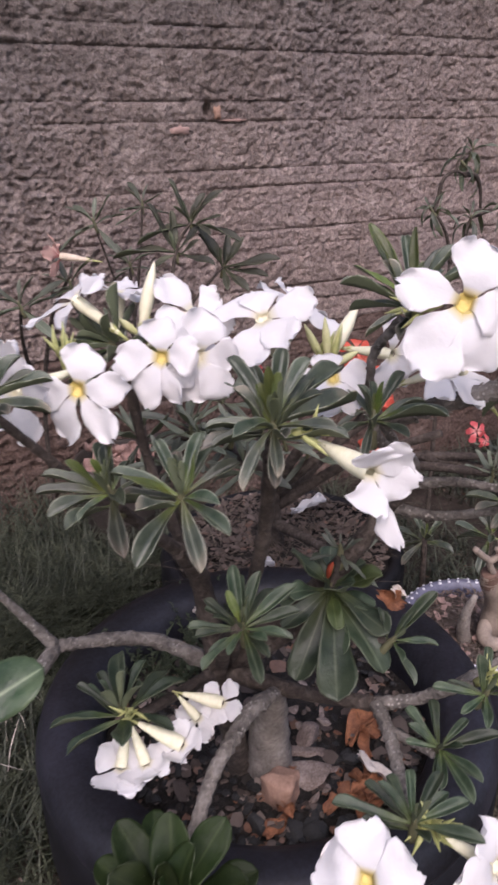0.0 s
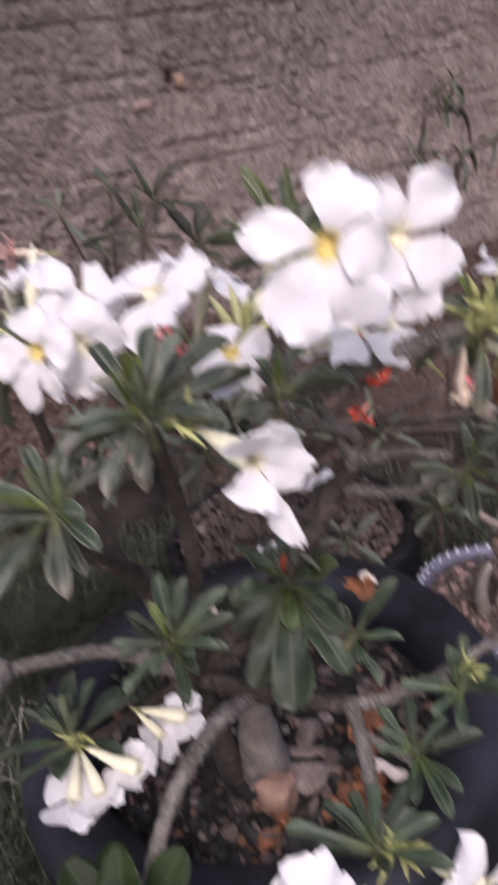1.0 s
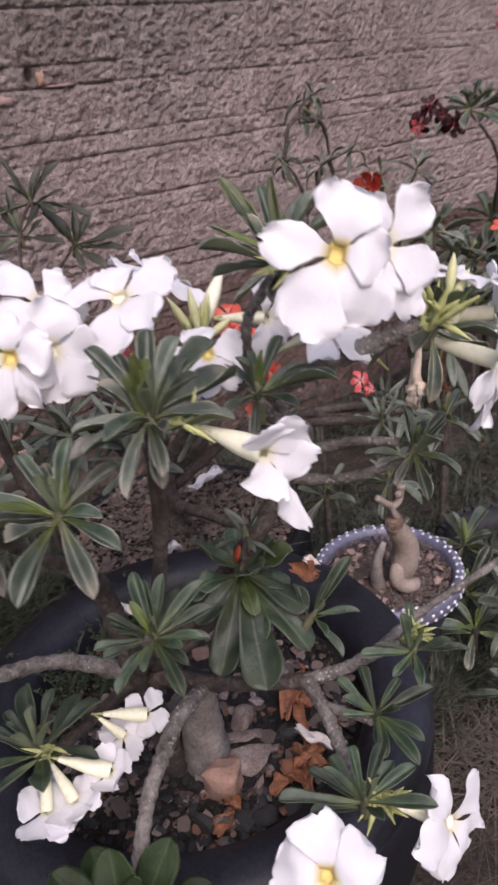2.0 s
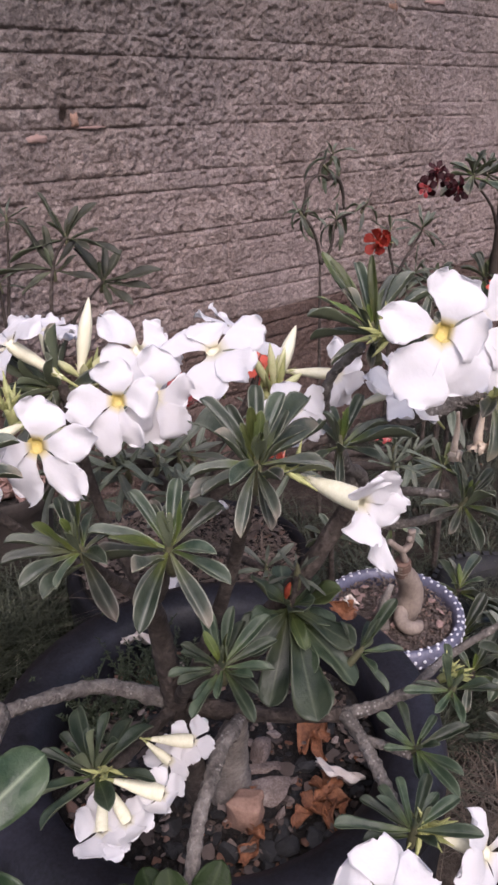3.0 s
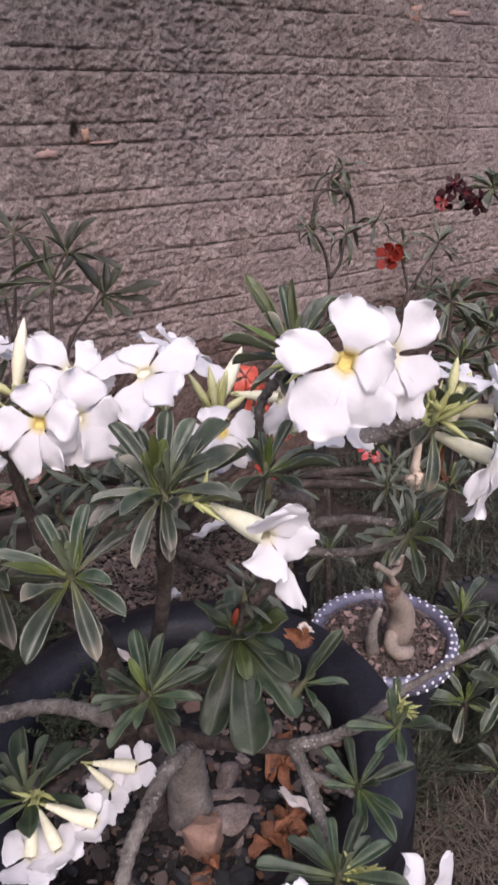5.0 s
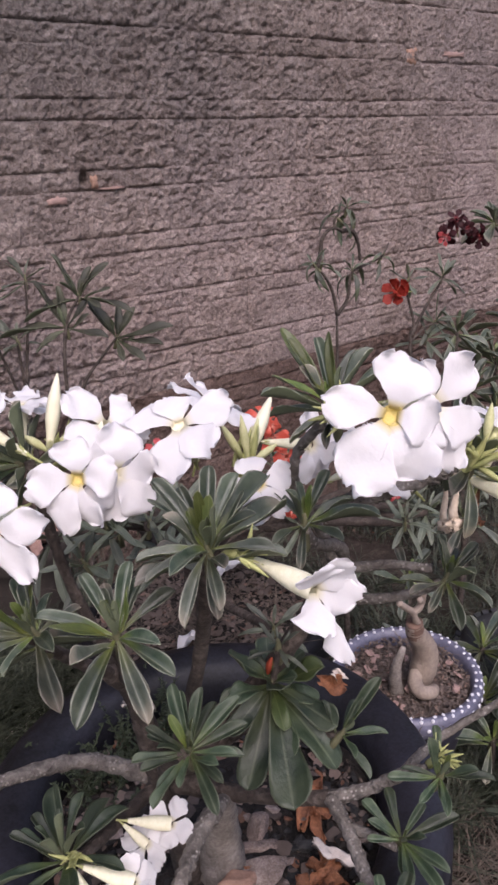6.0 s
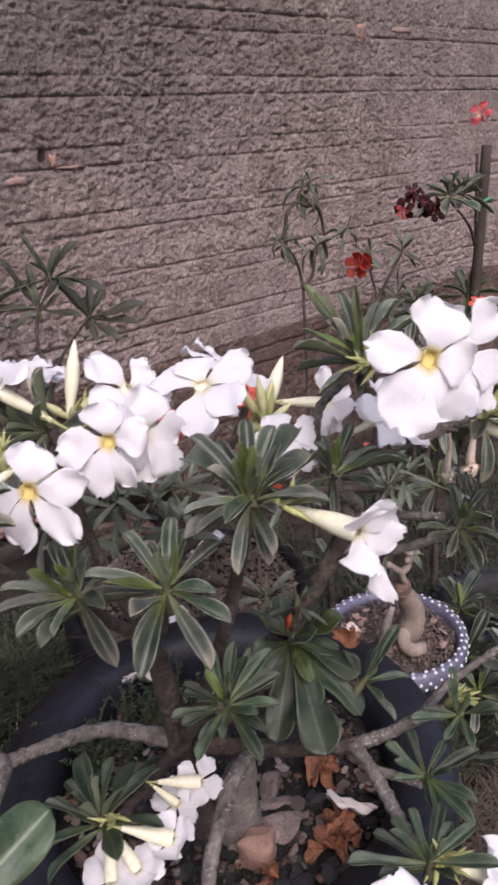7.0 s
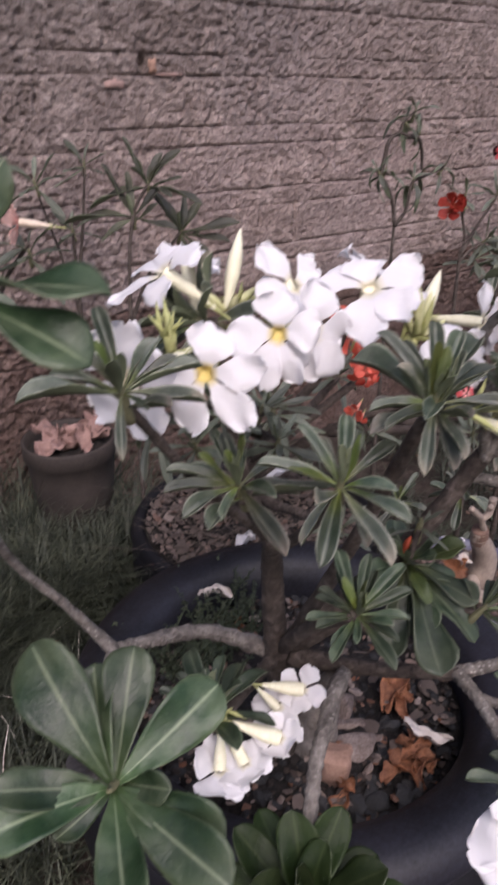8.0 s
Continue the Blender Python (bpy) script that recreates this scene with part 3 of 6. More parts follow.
LIMP = [leaf_mesh("leaf", 0.15 + 0.03 * (n % 3), d, 0.7, 0.5, M_DUSTY, 81 + n, 0.55) for n, d in enumerate([0.5, 1.1, 1.6, 2.1, 2.5, 1.4])]
LEAVES = {
    "limp": LIMP,
    "dark": leaf_set("leaf", 0.24, M_LEAF, 1.0, seed=1, blunt=0.8),
    "deep": leaf_set("leaf", 0.24, M_DEEP, 0.75, seed=71, blunt=0.8),
    "old": leaf_set("leaf", 0.23, M_OLD, 1.1, seed=61, blunt=0.82),
    "young": leaf_set("leaf", 0.19, M_YOUNG, seed=11),
    "broad": leaf_set("leaf", 0.42, M_BROAD, 0.25, seed=21, blunt=0.78),
    "wide": leaf_set("leaf", 0.42, M_DEEP, 0.3, seed=31, blunt=0.82),
    "olive": leaf_set("leaf", 0.42, M_OLIVE, 0.3, seed=35, blunt=0.82),
    "lush": leaf_set("leaf", 0.42, M_LUSH, 0.3, seed=31, blunt=0.68),
    "dusty": leaf_set("leaf", 0.17, M_DUSTY, 0.4, seed=41, blunt=0.6),
    "narrow": leaf_set("leaf", 0.25, M_WALLLEAF, 0.5, seed=51, blunt=0.6),
}


def rosette(plant, at, axis, count, length, kind="dark", inner=72, outer=-25, seed=0, young=0.25, turn=0, label="", stem=0.012, stiff=False, leaves=(), slim=0.0):
    """A whorl of leaves round a shoot's tip: upright and fresh in the middle, spread and hanging outside.
    leaves: the reach of the large outer leaves from the tip, in millimetres."""
    rnd = random.Random(seed)
    ax = Vector(axis).normalized()
    at = Vector(at)
    core = tube_data([at - ax * stem * 1.6, at - ax * stem * 0.5, at + ax * 0.004], [0.0027, 0.0025, 0.001], 8, 4, 0.1, seed)
    hub = part("leaf_rosette", mesh_of("leaf_rosette", *core, M_SHOOT), plant, None, label)
    p = ax.orthogonal().normalized()
    q = ax.cross(p)
    for n in range(count):
        t = n / max(1, count - 1)
        a = radians(turn) + n * 2.39996 + rnd.uniform(-0.25, 0.25)
        e = radians(inner + (outer - inner) * t ** 1.35 + rnd.uniform(-12, 12))
        out = (p * math.cos(a) + q * math.sin(a)) * math.cos(e) + ax * math.sin(e)
        out.z -= 0.12 * t
        size = length * (0.5 + 0.5 * min(1, t * 1.9)) * rnd.uniform(0.82, 1.1)
        fresh = t < young
        tag = "young" if fresh and kind in ("dark", "deep", "wide", "broad") else kind
        if kind == "dark" and t > 0.68 and rnd.random() < 0.75:
            tag = "old"
        meshes = LEAVES[tag]
        pick = rnd.choice([0, 4, 5] if fresh else [0, 1, 1, 4, 5] if t < 0.6 else [0, 1, 2, 3, 4])
        if stiff:
            pick = rnd.choice([0, 1, 4])
        foot = at - ax * stem * t * 0.8 + out * 0.0012
        lift = ax + Vector((rnd.uniform(-0.2, 0.2), rnd.uniform(-0.2, 0.2), 0.25))
        part("leaf", meshes[pick], hub, basis(foot, out, lift, size))
    for n, reach in enumerate(leaves):
        out = Vector(reach) * 0.001
        low = out.normalized().dot(ax)
        tag = "old" if kind == "dark" and low < -0.1 else "young" if kind == "dark" and low > 0.72 and n % 2 else "olive" if kind == "wide" and n in (1, 4) else kind
        pick = rnd.choice([0, 0, 4]) if low > -0.2 else rnd.choice([0, 4, 1])
        lift = ax + Vector((rnd.uniform(-0.25, 0.25), rnd.uniform(-0.25, 0.25), 0.3))
        foot = at - ax * stem * (0.15 + 0.5 * max(0.0, -low))
        ahead = at + out - foot
        narrow = slim or (0.82 if kind in ("dark", "deep", "wide") else 0.92)
        part("leaf", LEAVES[tag][pick], hub, basis(foot, ahead, lift, ahead.length * 1.02) @ Matrix.Diagonal((1, narrow, 1, 1)))
    return hub


def petal_mesh(name, material, seed, reflex=0.0, width=0.66):
    """A petal one unit long along x from the throat; reflex bends it back."""
    rnd = random.Random(seed)
    p0, p1, skew, curl = rnd.uniform(0, 6), rnd.uniform(0, 6), rnd.uniform(0.05, 0.17), rnd.uniform(-0.1, 0.22)
    notch, side, peak = rnd.uniform(0.01, 0.1), rnd.choice([-1, 1]), rnd.uniform(-0.4, 0.4)

    def spread(s, v):
        foot = min(1.0, s / 0.64)
        w = 0.2 + 0.8 * (foot * foot * (3 - 2 * foot))
        if s > 0.55:
            w *= max(0.0, 1 - ((s - 0.55) / 0.472) ** 2.2) ** 0.5
        return w * width * 0.54 * (1 + 0.045 * math.sin(9 * s + p0 + 2 * v) + 0.04 * math.sin(29 * s + p1 + 3 * v)) * (1 + 0.14 * side * v)

    def place(s, v):
        w = spread(s, v)
        r = 0.1 + 0.9 * s
        bend = reflex * s
        x = r * math.cos(bend * 0.7) + 0.05 * math.cos(1.3 * (v - peak)) * s ** 5 + 0.018 * math.sin(5 * v + p1) * s ** 6 + 0.014 * math.sin(12 * v + p0) * s ** 8 + 0.01 * math.sin(21 * v + p1) * s ** 10 - notch * math.exp(-((v - 0.3) / 0.2) ** 2) * s ** 5
        z = 0.14 * math.sin(min(1, s * 1.6) * math.pi * 0.5) * (1 - s * 0.5) - math.sin(bend * 0.7) * r * 0.75
        z += 0.05 * math.sin(6 * s + 2.4 * v + p0) * s + 0.04 * math.sin(11 * s + 5 * v + p1) * s * abs(v) + 0.03 * math.sin(17 * s + 3 * v + p0) * s * v * v + 0.09 * math.sin(8 * s + 2.5 * side * v + p1) * abs(v) ** 3 * s + 0.6 * curl * (v * v - 0.3) * w * s + 0.07 * v * s - 0.05 * math.exp(-(v / 0.25) ** 2) * s * (1 - s)
        return (x, v * w + skew * s * s * 0.8, z)

    us, vs = [0, 0.1, 0.2, 0.3, 0.4, 0.5, 0.6, 0.69, 0.77, 0.84, 0.9, 0.95, 0.985, 1.0], [-1, -0.88, -0.68, -0.45, -0.22, 0, 0.22, 0.45, 0.68, 0.88, 1]
    v, f = sheet(us, vs, place, 0.006)
    return mesh_of(name, v, f, material, uv=sheet_uv(us, vs))


def petal_set(material, seed, width=0.78):
    return {"open": [petal_mesh("petal", material, seed + n, -0.05 + 0.16 * n, width) for n in range(4)],
            "bell": [petal_mesh("petal", material, seed + 20 + n, -0.85 - 0.2 * n, width * 1.1) for n in range(4)],
            "cup": [petal_mesh("petal", material, seed + 30 + n, -0.42 - 0.12 * n, width) for n in range(4)],
            "back": [petal_mesh("petal", material, seed + 10 + n, 0.6 + 0.22 * n, width) for n in range(4)]}


PETALS = {"white": petal_set(M_PETAL, 100, 0.73), "ivory": petal_set(M_IVORY, 100, 0.72), "red": petal_set(M_RED, 130, 0.62), "pink": petal_set(M_PINK, 160, 0.62), "wine": petal_set(M_WINE, 190, 0.6), "scarlet": petal_set(M_SCARLET, 250, 0.7), "peach": petal_set(M_PEACH, 220, 0.6)}
TUBE_PROFILE = [(0.05, -1.32), (0.065, -1.2), (0.085, -1.0), (0.12, -0.75), (0.15, -0.5), (0.162, -0.25), (0.155, -0.08), (0.145, 0.02)]


def tube_mesh(name, material):
    return mesh_of(name, *lathe_data(TUBE_PROFILE, 14, 0.03, 3), material)


TUBES = {k: tube_mesh("flower", m) for k, m in (("white", M_TUBE), ("red", M_RED), ("pink", M_PINK), ("scarlet", M_SCARLET), ("wine", M_WINE), ("peach", M_WILT))}
FUNNEL = [(0.15, 0.024), (0.138, 0.022), (0.115, 0.002), (0.085, -0.03), (0.05, -0.05), (0.004, -0.06)]
THROAT = mesh_of("throat", *lathe_data(FUNNEL, 20), M_THROAT)
PALE_THROAT = mesh_of("throat", *lathe_data(FUNNEL, 20), M_CREAM)


def calyx_mesh():
    pieces = []
    for n in range(5):
        a = n * 1.2566
        m = Matrix.Rotation(a, 4, "Z") @ Matrix.Translation((0.03, 0, -1.32)) @ Matrix.Rotation(radians(-72), 4, "Y")
        v, f = sheet([0, 0.3, 0.7, 1.0], [-1, 0, 1], lambda s, v: (s * 0.3, v * 0.045 * (1 - s) ** 0.7 + 0.001 * v, 0.02 * math.sin(s * 3)), 0.012)
        pieces.append(moved((v, f), m))
    pieces.append(tube_data([(0, 0, -1.7), (0, 0, -1.5), (0, 0, -1.3)], [0.028, 0.032, 0.055], 7, 3))
    return mesh_of("calyx", *join_data(pieces), M_CALYX)


CALYX = calyx_mesh()


def flower(plant, at, out, radius, roll=0.0, colour="white", shape="open", seed=0, label="", throat=True, lean=0.0, gape=0.0, angles=None, lengths=(1, 1, 1, 1, 1), widths=(1, 1, 1, 1, 1), face=None, bloom=None, fat=1.0):
    """A five-petalled trumpet flower whose mouth is at at and looks along out."""
    rnd = random.Random(seed)
    m = facing(at, out, roll, radius)
    stalk = part("flower", TUBES[colour], plant, m @ Matrix.Diagonal((fat, fat, 1, 1)), label)
    tube_pose, m = m, facing(at, face or out, roll, bloom or radius)
    for n in range(5):
        loose = 5 if angles else 9
        turn = Matrix.Rotation(radians(angles[n] if angles else 90 - 72 * n + rnd.uniform(-11, 11)), 4, "Z") @ Matrix.Rotation(radians(gape + rnd.uniform(-loose, loose) - 4), 4, "Y") @ Matrix.Rotation(radians(lean + rnd.uniform(-9, 9)), 4, "X")
        long = lengths[n]
        part("petal", PETALS["ivory" if colour == "white" and throat is not True else colour][shape][rnd.randrange(4)], stalk, m @ turn @ Matrix.Diagonal(((1.0 if angles else rnd.uniform(0.88, 1.12)) * long, rnd.uniform(0.92, 1.05) * widths[n], 1, 1)))
    if throat:
        part("throat", PALE_THROAT if throat == "pale" else THROAT, stalk, m)
    part("calyx", CALYX, stalk, tube_pose)
    return stalk


def bud(plant, foot, tip, radius, label="", material=None):
    """A closed bud: a slender twisted spindle in a green calyx."""
    foot, tip = Vector(foot), Vector(tip)
    pts = [foot + (tip - foot) * t for t in (0, 0.15, 0.4, 0.65, 0.88, 1)]
    ob = tube("flower_bud", pts, [radius * 0.45, radius * 0.6, radius, radius * 0.95, radius * 0.45, radius * 0.08], material or M_TUBE, plant, label, 9, 4, 0.05, 5)
    m = facing(foot, tip - foot, 0, radius * 2.6) @ Matrix.Translation((0, 0, 1.3))
    part("calyx", CALYX, ob, m)
    return ob


SMALL_BUD = mesh_of("small_bud", *tube_data([(0, 0, 0), (0.5, 0.02, 0), (1, 0, 0)], [0.05, 0.085, 0.012], 6, 3), M_CALYX)


def bud_cluster(plant, at, axis, count, size, seed):
    """A tight head of small yellow-green buds and bracts at a shoot's tip."""
    rnd = random.Random(seed)
    ax = Vector(axis).normalized()
    hub = part("flower_head", mesh_of("flower_head", *tube_data([Vector(at) - ax * size * 0.6, Vector(at)], [size * 0.16, size * 0.2], 7, 3), M_CALYX), plant, None, "tight head of small yellow-green buds")
    for n in range(count):
        d = (ax + Vector((rnd.gauss(0, 0.6), rnd.gauss(0, 0.6), rnd.gauss(0, 0.4)))).normalized()
        a = Vector(at) + Vector((rnd.uniform(-1, 1), rnd.uniform(-1, 1), rnd.uniform(-0.5, 0.5))) * size * 0.2
        part("small_bud", SMALL_BUD, hub, basis(a, d, (0, 0, 1), size * rnd.uniform(0.5, 1.1)))
    return hub


# ---- the large black planter ----
POT = (0.25, 0.468)


def lump_disc(radius, height, seed, rings=26, seg=72, amp=0.006):
    """A disc of soil with an uneven top."""
    verts, faces = [(0, 0, height)], []
    for k in range(1, rings + 1):
        r = radius * k / rings
        for j in range(seg):
            a = 2 * math.pi * j / seg
            x, y = r * math.cos(a), r * math.sin(a)
            z = height + amp * (noise.noise(Vector((x * 30, y * 30, seed))) + 0.6 * noise.noise(Vector((x * 90, y * 90, seed + 3)))) - 0.012 * (k / rings) ** 3
            verts.append((x, y, z))
    for j in range(seg):
        faces.append((0, 1 + j, 1 + (j + 1) % seg))
    for k in range(rings - 1):
        for j in range(seg):
            a, b = 1 + k * seg + j, 1 + k * seg + (j + 1) % seg
            faces.append((a, a + seg, b + seg, b))
    return verts, faces


def build_planter(at, r, h, label, soil_z, seed, lip=0.052, rim_material=None):
    x, y = at
    ob = thing("planter_pot", (x, y, 0), label, "planter")
    k = r
    wall = [(k * 0.1, 0.004), (k * 0.82, 0.003), (k * 0.86, 0.01), (k * 0.95, h * 0.25), (k * 1.02, h * 0.55), (k * 1.02, h * 0.8), (k * 1.0, h * 0.9)]
    inner = [(k - lip, soil_z - 0.03), (k - lip - 0.002, h * 0.9)]
    m = Matrix.Translation((x, y, 0))
    part("pot_wall", mesh_of("pot_wall", *lathe_data(wall + [(k * 0.99, h * 0.9), (k * 0.9, h * 0.89)], 72, 0.004, seed), M_BLACK), ob, m)
    rim = [(k - lip, soil_z - 0.05), (k - lip - 0.003, h * 0.88), (k - lip + 0.002, h * 0.955), (k - lip * 0.75, h * 0.985), (k - lip * 0.4, h), (k - lip * 0.12, h * 0.985), (k, h * 0.95), (k + 0.004, h * 0.9), (k * 1.005, h * 0.86), (k * 0.97, h * 0.84)]
    part("rim", mesh_of("rim", *lathe_data(rim, 72, 0.004, seed), rim_material or M_RIM), ob, m, "broad rounded black rim, scuffed and dusty")
    part("soil", mesh_of("soil", *lump_disc(k - lip + 0.002, soil_z, seed), M_SOIL), ob, m, "dark crumbly potting soil")
    return ob


build_planter(POT, 0.207, 0.245, "large black plastic planter with a broad rounded rim", 0.202, 7)
build_planter((0.452, 0.797), 0.175, 0.165, "black planter full of leaf litter, standing behind the larger one", 0.163, 17, 0.018, M_BLACK)

# ---- the white desert rose in the large planter ----
rose = thing("desert_rose", (0.215, 0.42, 0.2), "white-flowered desert rose shrub with dark leaf rosettes, in the black planter", "plant")


def branch(points, radii, label="", material=None, knobs=0.1, seed=0, plant=None):
    return tube("branch", points, [r * 0.68 for r in radii], material or M_BARK, plant or rose, label, 10, 8, knobs, seed)


# swollen pale foot, and the main stem that rises from it
tube("caudex", [(0.228, 0.424, 0.185), (0.224, 0.414, 0.24), (0.218, 0.394, 0.295), (0.212, 0.378, 0.326)], [0.022, 0.0175, 0.0105, 0.006], M_STUMP, rose, "swollen pale grey foot of the trunk", 18, 8, 0.09, 3)
tube("trunk", [(0.205, 0.432, 0.185), (0.192, 0.424, 0.27), (0.184, 0.42, 0.325), (0.176, 0.416, 0.38), (0.165, 0.405, 0.43), (0.14, 0.375, 0.475)], [0.0118, 0.0105, 0.0096, 0.0084, 0.0072, 0.0056], M_STEM, rose, "brown main stem", 12, 8, 0.09, 4)
branch([(0.145, 0.38, 0.468), (0.12, 0.362, 0.5), (0.097, 0.346, 0.532)], [0.0065, 0.0052, 0.0045], material=M_STEM, seed=1)
branch([(0.158, 0.397, 0.448), (0.14, 0.35, 0.49), (0.119, 0.305, 0.543)], [0.0062, 0.005, 0.0045], material=M_STEM, seed=2)
branch([(0.155, 0.395, 0.45), (0.135, 0.405, 0.53), (0.129, 0.416, 0.602)], [0.0062, 0.0048, 0.0045], material=M_STEM, seed=3)
branch([(0.185, 0.425, 0.325), (0.14, 0.448, 0.352), (0.099, 0.453, 0.364), (0.068, 0.456, 0.368)], [0.0108, 0.0084, 0.0074, 0.007], "grey limb lying out over the rim", knobs=0.16, seed=5)
branch([(0.068, 0.456, 0.368), (0.04, 0.455, 0.42), (0.0, 0.435, 0.497), (-0.036, 0.31, 0.652)], [0.007, 0.0045, 0.0038, 0.0035], seed=6)
branch([(0.068, 0.456, 0.368), (0.03, 0.41, 0.37), (-0.005, 0.35, 0.41), (-0.012, 0.3, 0.455)], [0.0085, 0.008, 0.0075, 0.006], seed=7)
branch([(0.19, 0.415, 0.325), (0.222, 0.36, 0.335), (0.254, 0.307, 0.353)], [0.012, 0.008, 0.0075], material=M_STEM, seed=8)
branch([(0.252, 0.31, 0.352), (0.272, 0.292, 0.362), (0.287, 0.272, 0.382), (0.292, 0.262, 0.388)], [0.0075, 0.006, 0.006, 0.005], seed=9)
branch([(0.283, 0.278, 0.375), (0.332, 0.283, 0.374), (0.37, 0.259, 0.402), (0.392, 0.245, 0.418)], [0.0048, 0.0042, 0.004, 0.0036], "bare grey branch reaching out past the rim", knobs=0.16, seed=28)
branch([(0.253, 0.309, 0.353), (0.245, 0.285, 0.352), (0.232, 0.257, 0.35), (0.216, 0.226, 0.35)], [0.0075, 0.0065, 0.006, 0.005], "grey ringed branch", knobs=0.2, seed=10)
branch([(0.247, 0.285, 0.352), (0.256, 0.27, 0.35), (0.259, 0.256, 0.352)], [0.005, 0.0045, 0.004], seed=11)
branch([(0.213, 0.376, 0.327), (0.19, 0.36, 0.34), (0.175, 0.351, 0.343), (0.153, 0.335, 0.342), (0.132, 0.32, 0.335), (0.11, 0.3, 0.318), (0.088, 0.28, 0.302)], [0.0075, 0.0085, 0.008, 0.0075, 0.007, 0.0065, 0.006], "grey ringed branch", knobs=0.2, seed=12)
branch([(0.195, 0.415, 0.335), (0.25, 0.365, 0.425), (0.29, 0.338, 0.5)], [0.014, 0.0105, 0.009], material=M_STEM, seed=13)
branch([(0.29, 0.338, 0.5), (0.273, 0.332, 0.535), (0.25, 0.326, 0.57), (0.243, 0.318, 0.6), (0.24, 0.292, 0.626)], [0.0065, 0.005, 0.0042, 0.004, 0.0038], knobs=0.2, seed=14)
branch([(0.288, 0.338, 0.5), (0.305, 0.31, 0.51), (0.32, 0.285, 0.512)], [0.006, 0.0046, 0.004], seed=15)
branch([(0.282, 0.345, 0.482), (0.297, 0.318, 0.484), (0.311, 0.292, 0.495), (0.319, 0.277, 0.506)], [0.006, 0.005, 0.0044, 0.004], seed=25)
branch([(0.26, 0.329, 0.552), (0.272, 0.3, 0.57), (0.295, 0.272, 0.585), (0.318, 0.258, 0.592)], [0.0075, 0.0075, 0.007, 0.006], "thick leafless shoot set with leaf scars", knobs=0.22, seed=16)
branch([(0.19, 0.415, 0.335), (0.186, 0.35, 0.47), (0.166, 0.294, 0.575)], [0.0085, 0.0065, 0.0055], material=M_STEM, seed=17)
branch([(0.197, 0.415, 0.33), (0.226, 0.385, 0.368), (0.243, 0.354, 0.41)], [0.01, 0.008, 0.006], material=M_STEM, seed=18)
branch([(0.186, 0.42, 0.33), (0.166, 0.365, 0.4), (0.153, 0.318, 0.447)], [0.009, 0.007, 0.0055], material=M_STEM, seed=19)
branch([(0.18, 0.42, 0.325), (0.135, 0.395, 0.34), (0.1, 0.374, 0.355)], [0.008, 0.006, 0.005], material=M_STEM, seed=20)
branch([(0.287, 0.336, 0.497), (0.29, 0.332, 0.515), (0.275, 0.324, 0.53), (0.256, 0.312, 0.542), (0.237, 0.3, 0.556), (0.227, 0.294, 0.57)], [0.0068, 0.006, 0.0056, 0.005, 0.0048, 0.004], seed=21)
branch([(0.143, 0.378, 0.47), (0.09, 0.375, 0.53), (0.045, 0.357, 0.59)], [0.0048, 0.004, 0.0036], material=M_STEM, seed=22)

def stubs(points, radius, count, seed):
    """Withered leaf bases that bristle along a shoot."""
    rnd = random.Random(seed)
    pts = [Vector(p) for p in points]
    pieces = []
    for n in range(count):
        t = rnd.uniform(0, len(pts) - 1.001)
        k = int(t)
        at, along = pts[k].lerp(pts[k + 1], t - k), (pts[k + 1] - pts[k]).normalized()
        side = along.orthogonal().normalized()
        side = Matrix.Rotation(rnd.uniform(0, 6.28), 3, along) @ side
        foot = at + side * radius * 0.8
        pieces.append(tube_data([foot, foot + (side + along * 0.5) * 0.0014, foot + (side + along * 0.9) * rnd.uniform(0.0018, 0.003)], [0.0011, 0.0008, 0.0003], 5, 3))
    return part("leaf_stub", mesh_of("leaf_stub", *join_data(pieces), M_BARK), rose, None, "withered leaf bases bristling along the shoot")


stubs([(0.262, 0.32, 0.556), (0.272, 0.3, 0.57), (0.295, 0.272, 0.585), (0.314, 0.26, 0.591)], 0.005, 110, 5)

# leaf rosettes at the branch tips
rosette(rose, (0.162, 0.286, 0.588), way(0.2, 0, 1), 16, 0.034, "dark", 86, 25, 1, 0.6, label="rosette of dark narrow leaves",
        leaves=((9, 61, 5), (-12, 28, -7), (-32, 1, -5), (-13, -23, -20), (55, 10, 2), (48, 14, 16), (-29, -18, -16), (26, 9, 25), (3, 24, 21), (17, 18, 29), (-14, -27, -14), (-7, 30, 26), (20, -24, 0), (-30, 12, 0)))
rosette(rose, (0.1175, 0.299, 0.555), way(0.3, 0, 0.95), 10, 0.032, "dark", 86, 40, 2, 0.7,
        leaves=((-25, 28, 7), (-20, 39, -13), (-22, 6, -25), (9, -33, -8), (2, -19, -25), (19, 16, 23), (0, 29, 18), (-33, -23, -15), (-9, -39, -19), (30, -4, 11), (23, 12, 16), (5, 20, 12)))
rosette(rose, (0.0945, 0.346, 0.5415), way(0.25, -0.2, 0.95), 10, 0.032, "dark", 86, 40, 3, 0.7,
        leaves=((-9, -45, -14), (-36, 9, 5), (-34, -3, -2), (-15, 18, 8), (-22, -16, -4), (-30, 16, 11), (4, 26, 18), (17, 17, 8), (28, 6, 2), (22, -20, -6)))
rosette(rose, (0.243, 0.354, 0.425), way(0.35, 0.1, 0.9), 9, 0.036, "wide", 75, 20, 4, 0.2, label="rosette of broad dark drooping leaves", slim=0.74,
        leaves=((-25, 8, 32), (20, -27, 22), (12, -50, -7), (2, -60, -26), (-16, -31, -8), (-20, -27, -35), (-43, -27, -42), (-34, -63, -32), (-17, -40, -22), (-42, -8, -13), (-36, 9, -2), (24, 24, 4)))
